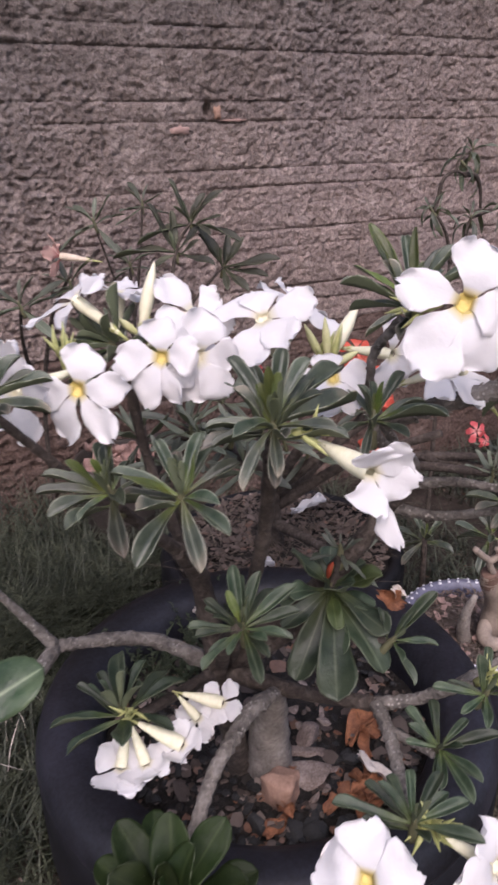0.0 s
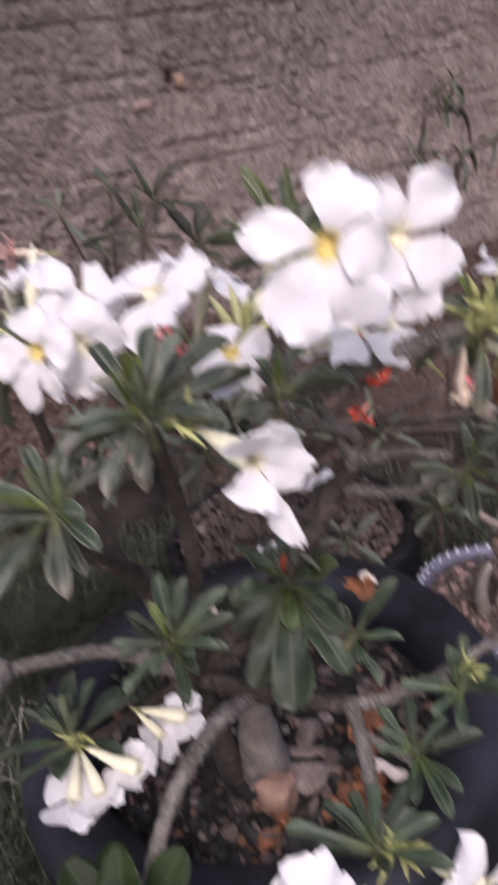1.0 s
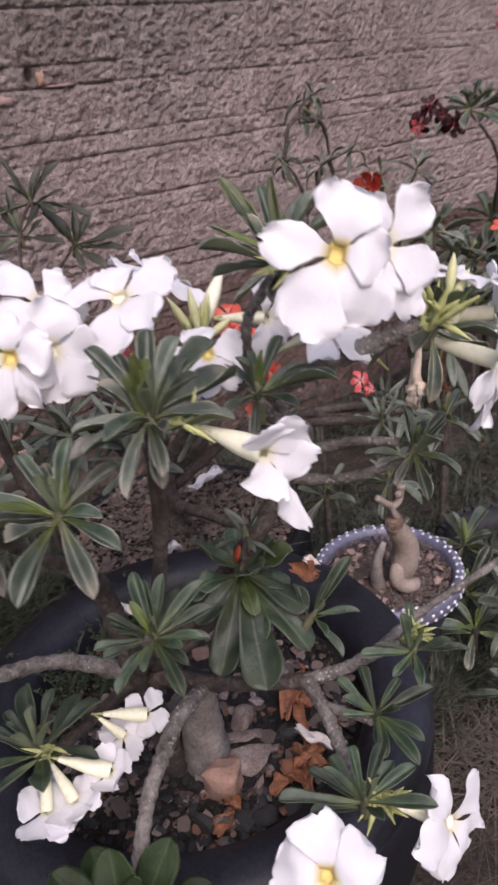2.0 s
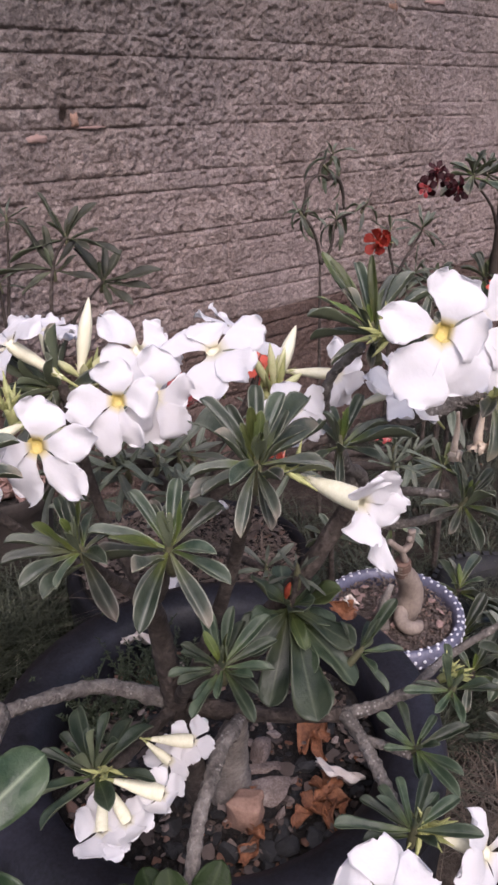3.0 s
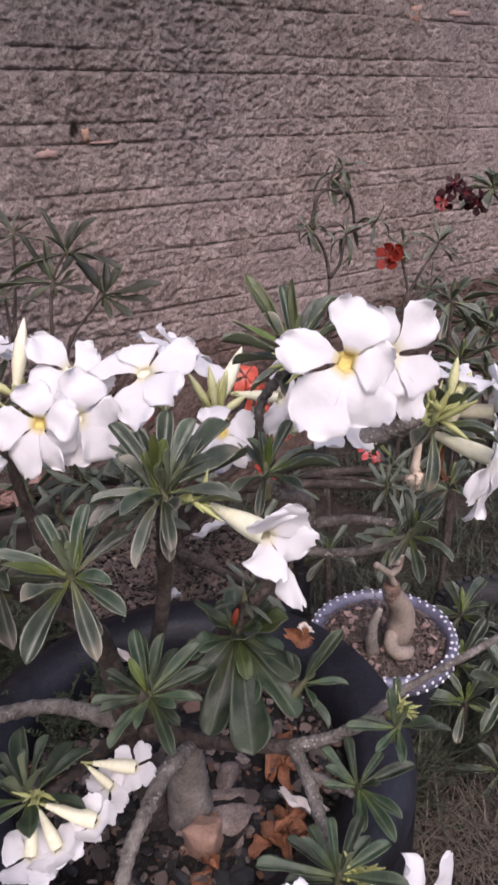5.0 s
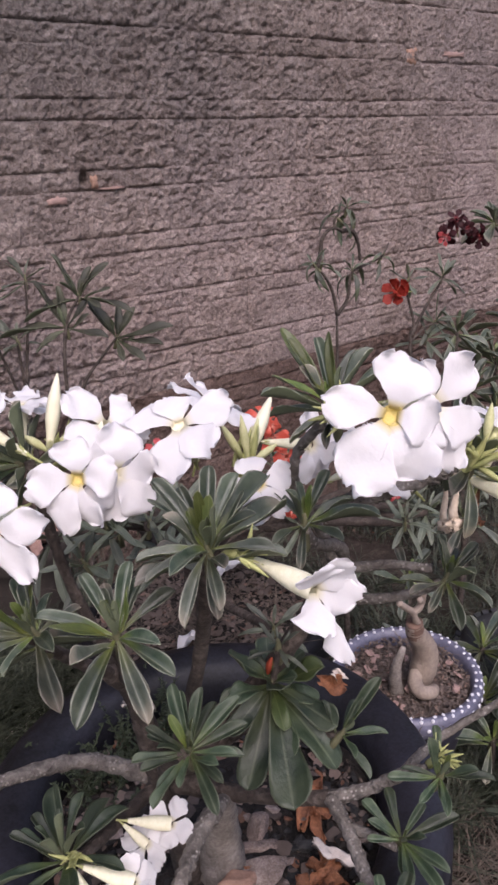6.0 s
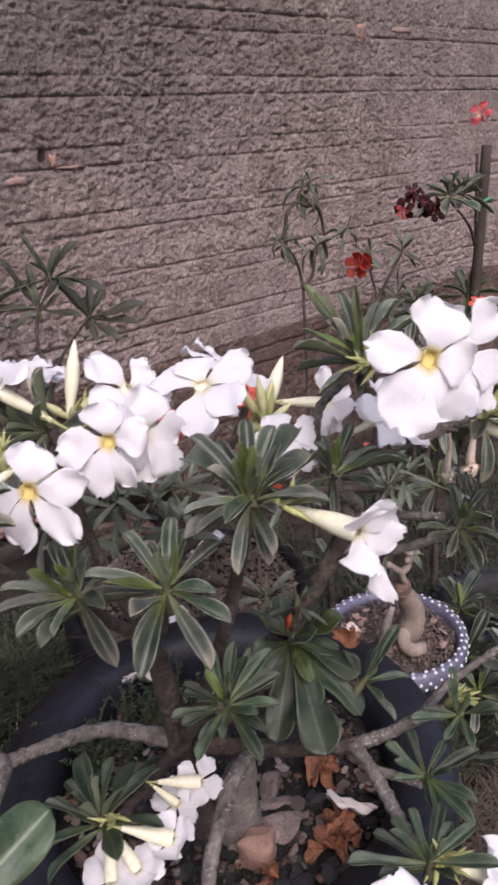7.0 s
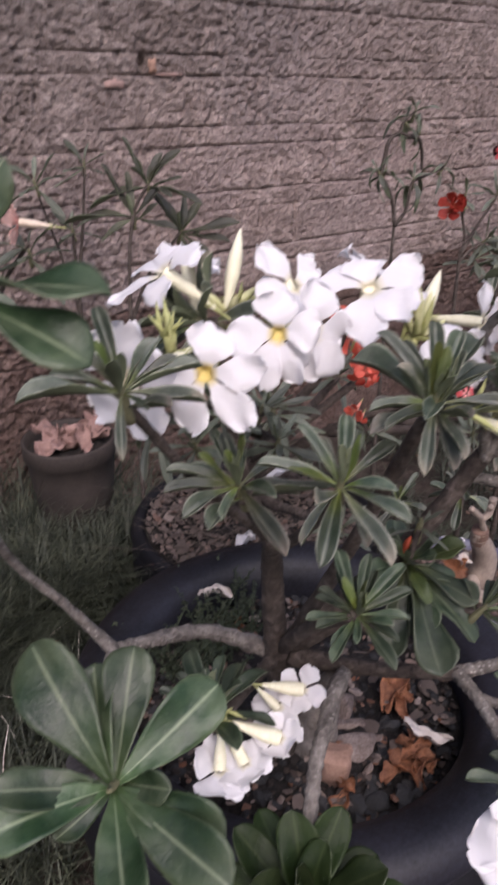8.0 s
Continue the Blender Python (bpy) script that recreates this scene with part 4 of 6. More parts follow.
branch([(0.243, 0.354, 0.41), (0.25, 0.326, 0.402), (0.256, 0.303, 0.408)], [0.005, 0.0042, 0.004], material=M_STEM, seed=26)
rosette(rose, (0.256, 0.299, 0.414), way(0.2, 0.4, 0.8), 4, 0.024, "deep", 75, 40, 21, 0.3, leaves=((28, -2, 29), (19, -19, 4), (-1, -25, -17), (15, 1, 19), (-10, -22, 2), (24, 14, 4)))
branch([(0.243, 0.354, 0.418), (0.246, 0.353, 0.436), (0.248, 0.351, 0.45)], [0.0036, 0.003, 0.0028], material=M_STEM, seed=27)
rosette(rose, (0.248, 0.351, 0.456), way(0.2, 0, 0.95), 9, 0.022, "dusty", 45, 0, 22, 0.0, stiff=True)
rosette(rose, (0.157, 0.318, 0.448), way(0.3, 0, 0.95), 10, 0.03, "deep", 84, 40, 5, 0.6,
        leaves=((-30, 9, 3), (-31, -15, -8), (-5, -36, -11), (4, -28, -2), (33, -9, 7), (-16, 18, 6), (11, 30, 15), (26, 14, 11), (19, -20, 1), (-16, -17, -2), (13, 20, 6), (34, 0, 20), (17, 12, 26), (4, 24, 27), (-18, 14, 15), (-28, 2, 3), (24, -18, -4)))
rosette(rose, (-0.0155, 0.279, 0.477), way(0.75, -0.1, 0.6), 3, 0.03, "broad", 60, 30, 6, 0.0, label="rosette of broad pale-ribbed leaves", stiff=True,
        leaves=((-6, 52, 37), (9, 41, 25), (31, 33, 28), (53, 2, 17), (23, -40, -3), (15, -54, -6), (-19, -46, -6), (-37, 15, 13), (-45, 6, 9)))
rosette(rose, (0.092, 0.376, 0.366), way(-0.25, -0.35, 0.9), 17, 0.047, "deep", 65, 2, 7, 0.0)
rosette(rose, (0.24, 0.285, 0.636), way(0.1, -0.2, 1), 5, 0.03, "dark", 80, 45, 8, 0.6, stiff=True,
        slim=0.66, leaves=((13, 23, 29), (-4, 29, 38), (20, 4, 25), (5, 5, 35), (18, -9, 27), (-8, 20, 33), (22, -17, 18), (-23, 12, 22), (-34, 11, 13), (-18, 26, -5), (-21, 11, -12), (28, 10, 12), (-20, -16, -12)))
rosette(rose, (0.227, 0.294, 0.575), way(0.1, 0, 1), 6, 0.028, "dark", 80, 40, 9, 0.6, stiff=True,
        leaves=((18, -34, 12), (23, -12, 10), (22, 4, 20), (11, 17, 13), (-1, 22, 9), (-24, -3, -3), (3, -25, -3), (-20, -18, -10)))
rosette(rose, (0.319, 0.273, 0.512), way(0.3, 0.2, 0.9), 7, 0.03, "dark", 80, 40, 10, 0.5,
        leaves=((25, -3, 14), (0, -31, -3), (-20, -25, -14), (-26, -7, -9), (16, 18, 16), (-24, 8, -5), (28, 12, 2)))
rosette(rose, (0.291, 0.25, 0.394), way(0.3, 0.2, 0.9), 6, 0.028, "deep", 75, 30, 11, 0.4,
        leaves=((18, 22, 12), (19, -24, 6), (-13, 20, 2), (-23, -5, -2), (-18, -21, -2), (-27, 18, 0)))
rosette(rose, (0.26, 0.253, 0.361), way(0.5, 0.1, 0.8), 5, 0.024, "deep", 75, 40, 12, 0.3,
        leaves=((-3, 31, 8), (14, 27, 11), (33, -14, 11), (5, -32, 2), (-6, -38, -3), (-18, -24, 1), (-17, 12, 2), (26, 7, 6)))
rosette(rose, (0.207, 0.214, 0.37), way(0.2, 0, 1), 7, 0.03, "deep", 80, 35, 13, 0.3,
        leaves=((4, 30, 4), (29, 15, 9), (23, -28, 5), (-12, 30, 4), (-34, 28, 2), (32, -5, 6), (15, 26, 5)))
rosette(rose, (0.085, 0.275, 0.303), way(0.25, 0, 1), 20, 0.058, "lush", 82, 20, 14, 0.15, label="rosette of upright rounded leaves", stiff=True)
rosette(rose, (0.124, 0.425, 0.6), way(0.35, -0.8, 0.4), 20, 0.044, "dark", 72, 0, 15, 0.15, stiff=True)
rosette(rose, (0.04, 0.354, 0.602), way(0.3, -0.1, 0.95), 8, 0.03, "dark", 82, 40, 16, 0.7, slim=0.68,
        leaves=((-19, 24, 24), (21, 5, 16), (31, -14, 8), (26, -24, -3), (2, -18, -4), (-15, -23, -16), (-40, 10, 5), (4, 23, 30), (26, -6, 9), (-24, 14, 9)))
rosette(rose, (0.318, 0.257, 0.593), way(0.2, 0.3, 0.9), 14, 0.04, "dark", 62, -35, 17, 0.3)
rosette(rose, (-0.035, 0.302, 0.67), way(0.2, 0.5, 0.7), 2, 0.03, "broad", 45, 20, 18, 0.0, turn=40, stiff=True,
        leaves=((36, -25, -6), (27, -27, -24), (18, -10, 27), (3, -17, -29)))

# open flowers
flower(rose, (0.226, 0.233, 0.647), way(0.85, -0.1, 0.25), 0.031, seed=1, angles=(160, 73, 348, 291, 229), lengths=(0.96, 0.86, 0.62, 1.0, 1.08), widths=(0.86, 1.12, 0.95, 1.15, 1.2), label="large white five-petalled flower with a yellow throat")
flower(rose, (0.256, 0.237, 0.643), way(0.8, 0.35, 0.2), 0.028, seed=2, angles=(95, 30, 315, 281, 225), lengths=(0.75, 1.06, 0.95, 1.14, 0.64), widths=(1, 1.05, 1, 0.75, 1), throat="pale")
flower(rose, (0.138, 0.369, 0.603), way(0.9, -0.15, 0.25), 0.029, seed=3, angles=(88, 179, 248, 289, 6), lengths=(0.72, 0.9, 1.0, 0.97, 0.72), widths=(1.0, 1.0, 0.92, 0.68, 0.95))
flower(rose, (0.158, 0.367, 0.601), way(0.75, 0.5, 0.1), 0.028, seed=4, angles=(73, 205, 250, 294, 345), lengths=(0.95, 0.7, 0.93, 1.03, 0.8), widths=(1.25, 1, 1.05, 1, 1), throat="pale")
flower(rose, (0.169, 0.394, 0.618), way(0.1, 0.75, 0.5), 0.029, seed=5, angles=(121, 20, 317, 255, 195), lengths=(0.98, 0.62, 0.8, 0.9, 0.95), widths=(1.0, 0.85, 0.95, 1.1, 1.1), throat=False, face=way(0.6, 0.35, 0.5))
flower(rose, (0.088, 0.363, 0.595), way(0.9, -0.1, 0.2), 0.029, seed=6, angles=(78, 3, 306, 249, 185), lengths=(0.8, 1.0, 1.14, 1.07, 0.75), widths=(1.05, 0.8, 0.84, 0.9, 0.85))
flower(rose, (0.061, 0.386, 0.591), way(0.55, -0.75, -0.2), 0.027, seed=7, angles=(75, 124, 219, 290, 10), lengths=(1.0, 0.95, 1.0, 1.0, 0.85), widths=(1.1, 1.1, 1.1, 1.1, 1.1), throat="pale", face=way(0.85, -0.3, 0.05), bloom=0.029)
flower(rose, (0.2, 0.367, 0.617), way(0.6, -0.1, 0.75), 0.031, seed=8, angles=(176, 110, 24, 308, 264), lengths=(0.93, 0.6, 1.04, 1.0, 1.1), widths=(1, 1.1, 1, 1.05, 1.1), throat="pale")
flower(rose, (0.243, 0.4, 0.612), way(-0.1, 0.3, 0.9), 0.029, 15, seed=9, throat="pale")
flower(rose, (0.107, 0.427, 0.628), way(-0.1, -0.7, 0.5), 0.025, seed=10, angles=(250, 187, 130, 315, 60), lengths=(1.2, 0.9, 0.8, 0.85, 0.8), widths=(0.85, 1, 1, 1, 1), throat=False, face=way(0.25, -0.5, 0.75), bloom=0.028)
flower(rose, (0.142, 0.46, 0.622), way(-0.3, -0.15, 0.8), 0.026, seed=22, angles=(165, 345, 290, 225, 65), lengths=(0.9, 1.0, 0.7, 0.75, 0.75), throat=False, face=way(-0.05, 0.05, 0.95), bloom=0.026)
flower(rose, (0.219, 0.322, 0.59), way(0.75, 0.1, 0.5), 0.025, bloom=0.0235, seed=11, angles=(107, 8, 300, 245, 198), lengths=(0.68, 0.85, 0.95, 1.0, 0.85), throat=True)
flower(rose, (0.279, 0.348, 0.588), way(0.35, 0.9, 0.0), 0.024, bloom=0.0235, face=way(0.75, 0.5, 0.15), angles=(80, 15, 328, 282, 235), seed=12, throat=False)
flower(rose, (0.272, 0.293, 0.594), way(-0.1, 0.85, 0.3), 0.02, 30, bloom=0.025, seed=13, throat=False, face=way(0.3, 0.6, 0.6))
flower(rose, (0.296, 0.306, 0.588), way(0.1, -0.5, 0.6), 0.026, 0, bloom=0.022, seed=23, throat=False, face=way(0.75, 0.1, 0.35))
flower(rose, (0.19, 0.245, 0.572), way(0.62, 0.72, -0.12), 0.0255, shape="cup", angles=(92, 25, 328, 281, 250), lengths=(0.58, 0.75, 0.85, 1.62, 0.72), widths=(1.45, 1.2, 1.05, 0.55, 1.2), seed=15, throat=False, fat=1.35, face=way(0.78, 0.55, -0.05), label="nodding white flower on a long cream tube")
flower(rose, (0.166, 0.2, 0.368), way(0.65, -0.3, 0.6), 0.033, seed=16, angles=(185, 99, 30, 318, 250), lengths=(0.86, 0.86, 0.85, 0.9, 0.9), widths=(1.25, 1.25, 1.15, 1.1, 1.1))
flower(rose, (0.252, 0.193, 0.33), way(0.25, 0.85, -0.25), 0.028, 0, seed=17, throat=False, face=way(0.65, 0.55, 0.3), bloom=0.031, widths=(1.15, 1.15, 1.15, 1.15, 1.15))
flower(rose, (0.336, 0.234, 0.569), way(0.55, 0.75, -0.2), 0.031, seed=18, angles=(125, 205, 262, 310, 20), lengths=(0.75, 0.95, 1.25, 1.1, 0.85), throat=False)
flower(rose, (0.346, 0.262, 0.604), way(-0.1, 0.3, 0.85), 0.028, 0, seed=19, throat=False)
flower(rose, (0.362, 0.254, 0.584), way(0.35, 0.9, 0.1), 0.028, 30, seed=20, throat=False)

# hanging bunch of smaller flowers, seen from above their tubes
HANG_A, HANG_B = Vector((0.134, 0.386, 0.353)), Vector((0.095, 0.368, 0.362))
for n, (foot, reach, r) in enumerate([(HANG_A, (28, -19, -7), 0.0175), (HANG_A, (11, -13, -18), 0.0185), (HANG_B, (27, -24, -14), 0.0195), (HANG_B, (3, -20, -22), 0.021), (HANG_B, (-12, -15, -22), 0.0225)]):
    reach = Vector(reach) * 0.001
    flower(rose, foot + reach, reach, reach.length / 1.62, 25 * n, shape="back" if n == 2 else "open", seed=40 + n, bloom=r * 0.92, face=reach.normalized() * 0.62 + Vector((0.16, 0.61, -0.77)), label="small hanging white flower on a pale green tube" if n == 0 else "", throat=False, gape=6, fat=1.4, widths=(1.3, 1.25, 1.35, 1.25, 1.3))
bud(rose, (0.1445, 0.424, 0.603), (0.158, 0.428, 0.645), 0.0042, "closed cream bud standing upright")
bud(rose, (0.247, 0.37, 0.582), (0.276, 0.38, 0.614), 0.0045)
for n, (p, d, c, s) in enumerate([((0.15, 0.422, 0.6), way(0.2, 0, 1), 10, 0.02), ((0.091, 0.398, 0.604), way(0.2, 0, 1), 12, 0.018), ((0.243, 0.37, 0.58), way(0.3, 0, 1), 10, 0.024), ((0.233, 0.272, 0.637), way(0.7, 0, 0.5), 26, 0.017), ((0.3, 0.258, 0.395), way(0.3, 0.6, 0.7), 12, 0.018), ((0.22, 0.215, 0.358), way(0.6, 0, 0.8), 16, 0.022), ((0.097, 0.369, 0.366), way(0.5, 0, 0.7), 12, 0.016), ((0.311, 0.256, 0.594), way(0.4, 0.4, 0.7), 20, 0.024), ((0.174, 0.278, 0.583), way(0.4, 0.6, 0.3), 9, 0.016)]):
    bud_cluster(rose, p, d, c, s, 70 + n)


def wilted(plant, at, length, seed, material=M_WILT):
    """A spent flower: a shrivelled pale trumpet hanging from its stalk."""
    rnd = random.Random(seed)
    x, y, z = at
    pieces = [tube_data([(x, y, z), (x + 0.001, y, z - length * 0.3), (x - 0.001, y, z - length * 0.62), (x + 0.002, y + 0.001, z - length * 0.8)], [0.0011, 0.0017, 0.0025, 0.0026], 11, 6, 0.1, seed)]
    s = Vector((x, y, z - length * 0.7))
    for n in range(5):
        a = n * 1.257 + rnd.uniform(-0.4, 0.4)
        o = Vector((math.cos(a) * 0.55, math.sin(a) * 0.55, -1)).normalized()
        p = rnd.uniform(0, 6)
        pieces.append(moved(sheet([0, 0.25, 0.5, 0.75, 1], [-1, -0.4, 0.4, 1], lambda u, v: (u, v * 0.5 * (1 - 0.55 * u) * (0.5 + u), 0.3 * math.sin(6 * u + p) + 0.25 * math.sin(4 * v + 7 * u + p)), 0.03), basis(s, o, (math.cos(a), math.sin(a), 0.3), length * rnd.uniform(0.16, 0.27))))
    return part("wilted_flower", mesh_of("wilted_flower", *join_data(pieces), material), plant, None, "shrivelled pale brown spent flower")


for n, (p, d) in enumerate([((0.1435, 0.424, 0.602), (-0.012, 0.004, 0.012)), ((0.146, 0.422, 0.602), (0.016, -0.004, 0.012)), ((0.144, 0.42, 0.6), (-0.004, -0.012, 0.014)), ((0.246, 0.368, 0.582), (-0.003, 0.0, 0.03)), ((0.244, 0.37, 0.582), (-0.012, 0.004, 0.026)), ((0.248, 0.368, 0.582), (0.009, 0.002, 0.024)), ((0.25, 0.368, 0.58), (0.016, -0.004, 0.008)), ((0.322, 0.252, 0.6), (0.014, 0.0, 0.014)), ((0.322, 0.254, 0.602), (0.004, 0.0, 0.022))]):
    bud(rose, p, tuple(a + b for a, b in zip(p, d)), 0.0026, "small pale green bud", M_PALEBUD)
wilted(rose, (0.372, 0.318, 0.545), 0.042, 1)
wilted(rose, (0.333, 0.266, 0.574), 0.032, 9, M_DRY)
wilted(rose, (0.303, 0.258, 0.589), 0.036, 11)


def withered(at, size, seed, material, label=""):
    """A dead leaf crumpled into itself."""
    rnd = random.Random(seed)
    p, q = rnd.uniform(0, 6), rnd.uniform(0, 6)
    us = [k / 8 for k in range(9)]
    v, f = sheet(us, [-1, -0.6, -0.2, 0.2, 0.6, 1], lambda u, w: (u - 0.5 + 0.1 * math.sin(5 * w + p), 0.34 * w * math.sin(math.pi * (0.12 + 0.8 * u)) + 0.08 * math.sin(9 * u + q), 0.22 * math.sin(7 * u + 2 * w + p) + 0.3 * w * w * math.cos(4 * u + q)), 0.03)
    return part("withered_leaf", mesh_of("withered_leaf", v, f, material), rose, basis(at, way(0.1, 0.8, -0.5), way(0.8, 0, 0.5), size), label)


def bud_red(plant, at):
    x, y, z = at
    return bud(plant, (x, y, z), (x + 0.002, y - 0.003, z + 0.014), 0.0026, "small red bud", M_SCARLET)


bud_red(rose, (0.243, 0.358, 0.43))
withered((0.293, 0.348, 0.401), 0.021, 5, M_DRY, "withered rust-brown leaf caught in the rosette")
withered((0.296, 0.345, 0.408), 0.012, 8, M_FADED)

# ---- the small dotted pot with a cut-back desert rose ----
def build_dotted_pot():
    x, y = 0.567, 0.518
    ob = thing("dotted_pot", (x, y, 0), "round navy blue pot with white polka dots", "flower pot")
    m = Matrix.Translation((x, y, 0)) @ Matrix.Diagonal((0.9, 0.9, 1, 1))
    prof = [(0.01, 0.002), (0.05, 0.002), (0.055, 0.006), (0.074, 0.08), (0.091, 0.138), (0.1, 0.142), (0.102, 0.152), (0.101, 0.162), (0.097, 0.166), (0.09, 0.164), (0.086, 0.156), (0.084, 0.13)]
    # the body takes the darkened navy, with the shade under the rim painted in
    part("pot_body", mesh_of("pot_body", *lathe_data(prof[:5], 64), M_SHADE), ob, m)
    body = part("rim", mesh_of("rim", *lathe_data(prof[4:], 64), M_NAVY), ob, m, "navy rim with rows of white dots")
    dot = mesh_of("dot", *lathe_data([(0.0001, 0.0012), (0.0018, 0.001), (0.0023, 0.0002), (0.0023, -0.001)], 10), M_DOT)
    rnd = random.Random(12)
    for row, (rr, zz, tilt, count) in enumerate([(0.0925, 0.1652, 12, 40), (0.0985, 0.165, 35, 44), (0.1022, 0.154, 88, 44), (0.1008, 0.145, 92, 44)]):
        for n in range(count):
            a = 2 * math.pi * (n + 0.5 * (row % 2) + rnd.uniform(-0.13, 0.13)) / count
            part("dot", dot, body, m @ Matrix.Rotation(a, 4, "Z") @ Matrix.Translation((rr, 0, zz)) @ Matrix.Rotation(radians(tilt), 4, "Y") @ Matrix.Diagonal((rnd.uniform(0.75, 1.15), rnd.uniform(0.75, 1.15), 1, 1)))
    part("soil", mesh_of("soil", *lump_disc(0.0865, 0.157, 5, 16, 48, 0.004), M_DRYSOIL), ob, m, "dry brown soil")
    return ob


build_dotted_pot()
stump = thing("desert_rose_stump", (0.568, 0.515, 0.14), "cut-back young desert rose with swollen pale trunk in dotted pot", "plant")
tube("caudex", [(0.568, 0.5, 0.15), (0.575, 0.498, 0.176), (0.576, 0.496, 0.198), (0.566, 0.494, 0.222), (0.555, 0.494, 0.238), (0.55, 0.492, 0.255)], [0.012, 0.0165, 0.0155, 0.0128, 0.011, 0.0096], M_PALE, stump, "swollen pale brown trunk", 18, 8, 0.04, 31)
tube("root", [(0.562, 0.498, 0.176), (0.550, 0.488, 0.17), (0.551, 0.477, 0.166), (0.561, 0.473, 0.164), (0.572, 0.477, 0.161)], [0.009, 0.0086, 0.0085, 0.008, 0.0055], M_PALE, stump, "thick curled surface root", 12, 7, 0.05, 32)
tube("side_stem", [(0.540, 0.508, 0.152), (0.531, 0.503, 0.18), (0.531, 0.5, 0.205), (0.540, 0.498, 0.224)], [0.009, 0.0075, 0.0055, 0.003], M_STUMP, stump, "short grey side stem", 10, 7, 0.08, 33)
tube("trunk", [(0.5535, 0.4935, 0.225), (0.5535, 0.4935, 0.236), (0.552, 0.4925, 0.247), (0.5495, 0.4915, 0.257)], [0.004, 0.0096, 0.0102, 0.0094], M_REDSTEM, stump, "reddish brown cut top of the trunk", 14, 6, 0.06, 34)
for n, (pts, r) in enumerate([([(0.558, 0.49, 0.252), (0.548, 0.488, 0.262), (0.542, 0.488, 0.276), (0.531, 0.488, 0.286), (0.519, 0.488, 0.298)], 0.0036), ([(0.542, 0.488, 0.274), (0.551, 0.486, 0.279), (0.555, 0.486, 0.286), (0.555, 0.485, 0.299)], 0.0042), ([(0.554, 0.486, 0.285), (0.548, 0.482, 0.292), (0.544, 0.48, 0.294)], 0.0032)]):
    tube("cut_branch", pts, [r * q for q in (1.0, 1.05, 1.0, 1.1, 1.0)][:len(pts)], M_PALE, stump, "short pruned branch" if n == 0 else "", 9, 5, 0.12, 35 + n)

# ---- red desert rose in the planter behind ----
red = thing("red_desert_rose", (0.44, 0.8, 0.165), "red-flowered desert rose with thin stems, in the planter behind", "plant")
tube("caudex", [(0.44, 0.8, 0.15), (0.44, 0.8, 0.19), (0.432, 0.785, 0.24), (0.425, 0.77, 0.28)], [0.017, 0.014, 0.01, 0.008], M_STEM, red, "", 14, 7, 0.06, 41)
for n, pts in enumerate([[(0.426, 0.772, 0.275), (0.44, 0.71, 0.36), (0.46, 0.665, 0.43), (0.468, 0.65, 0.47)], [(0.43, 0.78, 0.26), (0.47, 0.72, 0.33), (0.525, 0.685, 0.385)], [(0.44, 0.79, 0.23), (0.5, 0.7, 0.32), (0.56, 0.6, 0.385)], [(0.428, 0.776, 0.27), (0.38, 0.76, 0.35), (0.34, 0.74, 0.42)], [(0.44, 0.79, 0.23), (0.52, 0.78, 0.3), (0.57, 0.76, 0.36)], [(0.4, 0.72, 0.34), (0.3, 0.64, 0.42), (0.225, 0.56, 0.475)], [(0.37, 0.7, 0.37), (0.345, 0.645, 0.41), (0.32, 0.602, 0.435)], [(0.3, 0.64, 0.42), (0.25, 0.62, 0.44), (0.19, 0.602, 0.455)], [(0.44, 0.79, 0.2), (0.44, 0.7, 0.22), (0.43, 0.605, 0.245)], [(0.5, 0.7, 0.32), (0.56, 0.63, 0.33), (0.61, 0.565, 0.335)], [(0.5, 0.7, 0.32), (0.58, 0.65, 0.33), (0.66, 0.605, 0.33)], [(0.58, 0.65, 0.33), (0.65, 0.62, 0.31), (0.7, 0.602, 0.305)], [(0.3, 0.64, 0.42), (0.275, 0.575, 0.435), (0.259, 0.516, 0.445)], [(0.265, 0.6, 0.45), (0.262, 0.56, 0.46), (0.255, 0.532, 0.472)]]):
    tube("branch", pts, [0.009, 0.006, 0.005, 0.004][:len(pts)], M_STEM, red, "", 9, 7, 0.1, 42 + n)
for n, (p, d, r, c) in enumerate([((0.465, 0.645, 0.49), way(0.7, 0, 0.4), 0.024, "red"), ((0.485, 0.655, 0.46), way(0.8, 0.3, 0), 0.024, "red"), ((0.53, 0.675, 0.4), way(0.8, 0.2, -0.3), 0.024, "red"), ((0.51, 0.66, 0.425), way(0.85, 0, 0.1), 0.024, "red"), ((0.555, 0.54, 0.41), way(0.8, 0.2, 0.3), 0.0145, "pink"), ((0.494, 0.65, 0.367), way(0.7, -0.4, -0.2), 0.017, "red"), ((0.228, 0.45, 0.568), way(0.7, 0.2, 0.1), 0.013, "pink")]):
    flower(red, p, d, r * 0.9, 17 * n, c, "cup" if n % 2 else "back", 60 + n, "coral red five-petalled flower" if n == 0 else "", False)
    flower(red, Vector(p) + Vector(d) * 0.006 + Vector((0.008, -0.004, -0.012)), d + Vector((0.3, 0.2, -0.3)), r * 0.6, 40 * n, c, "back", 360 + n, "", False)
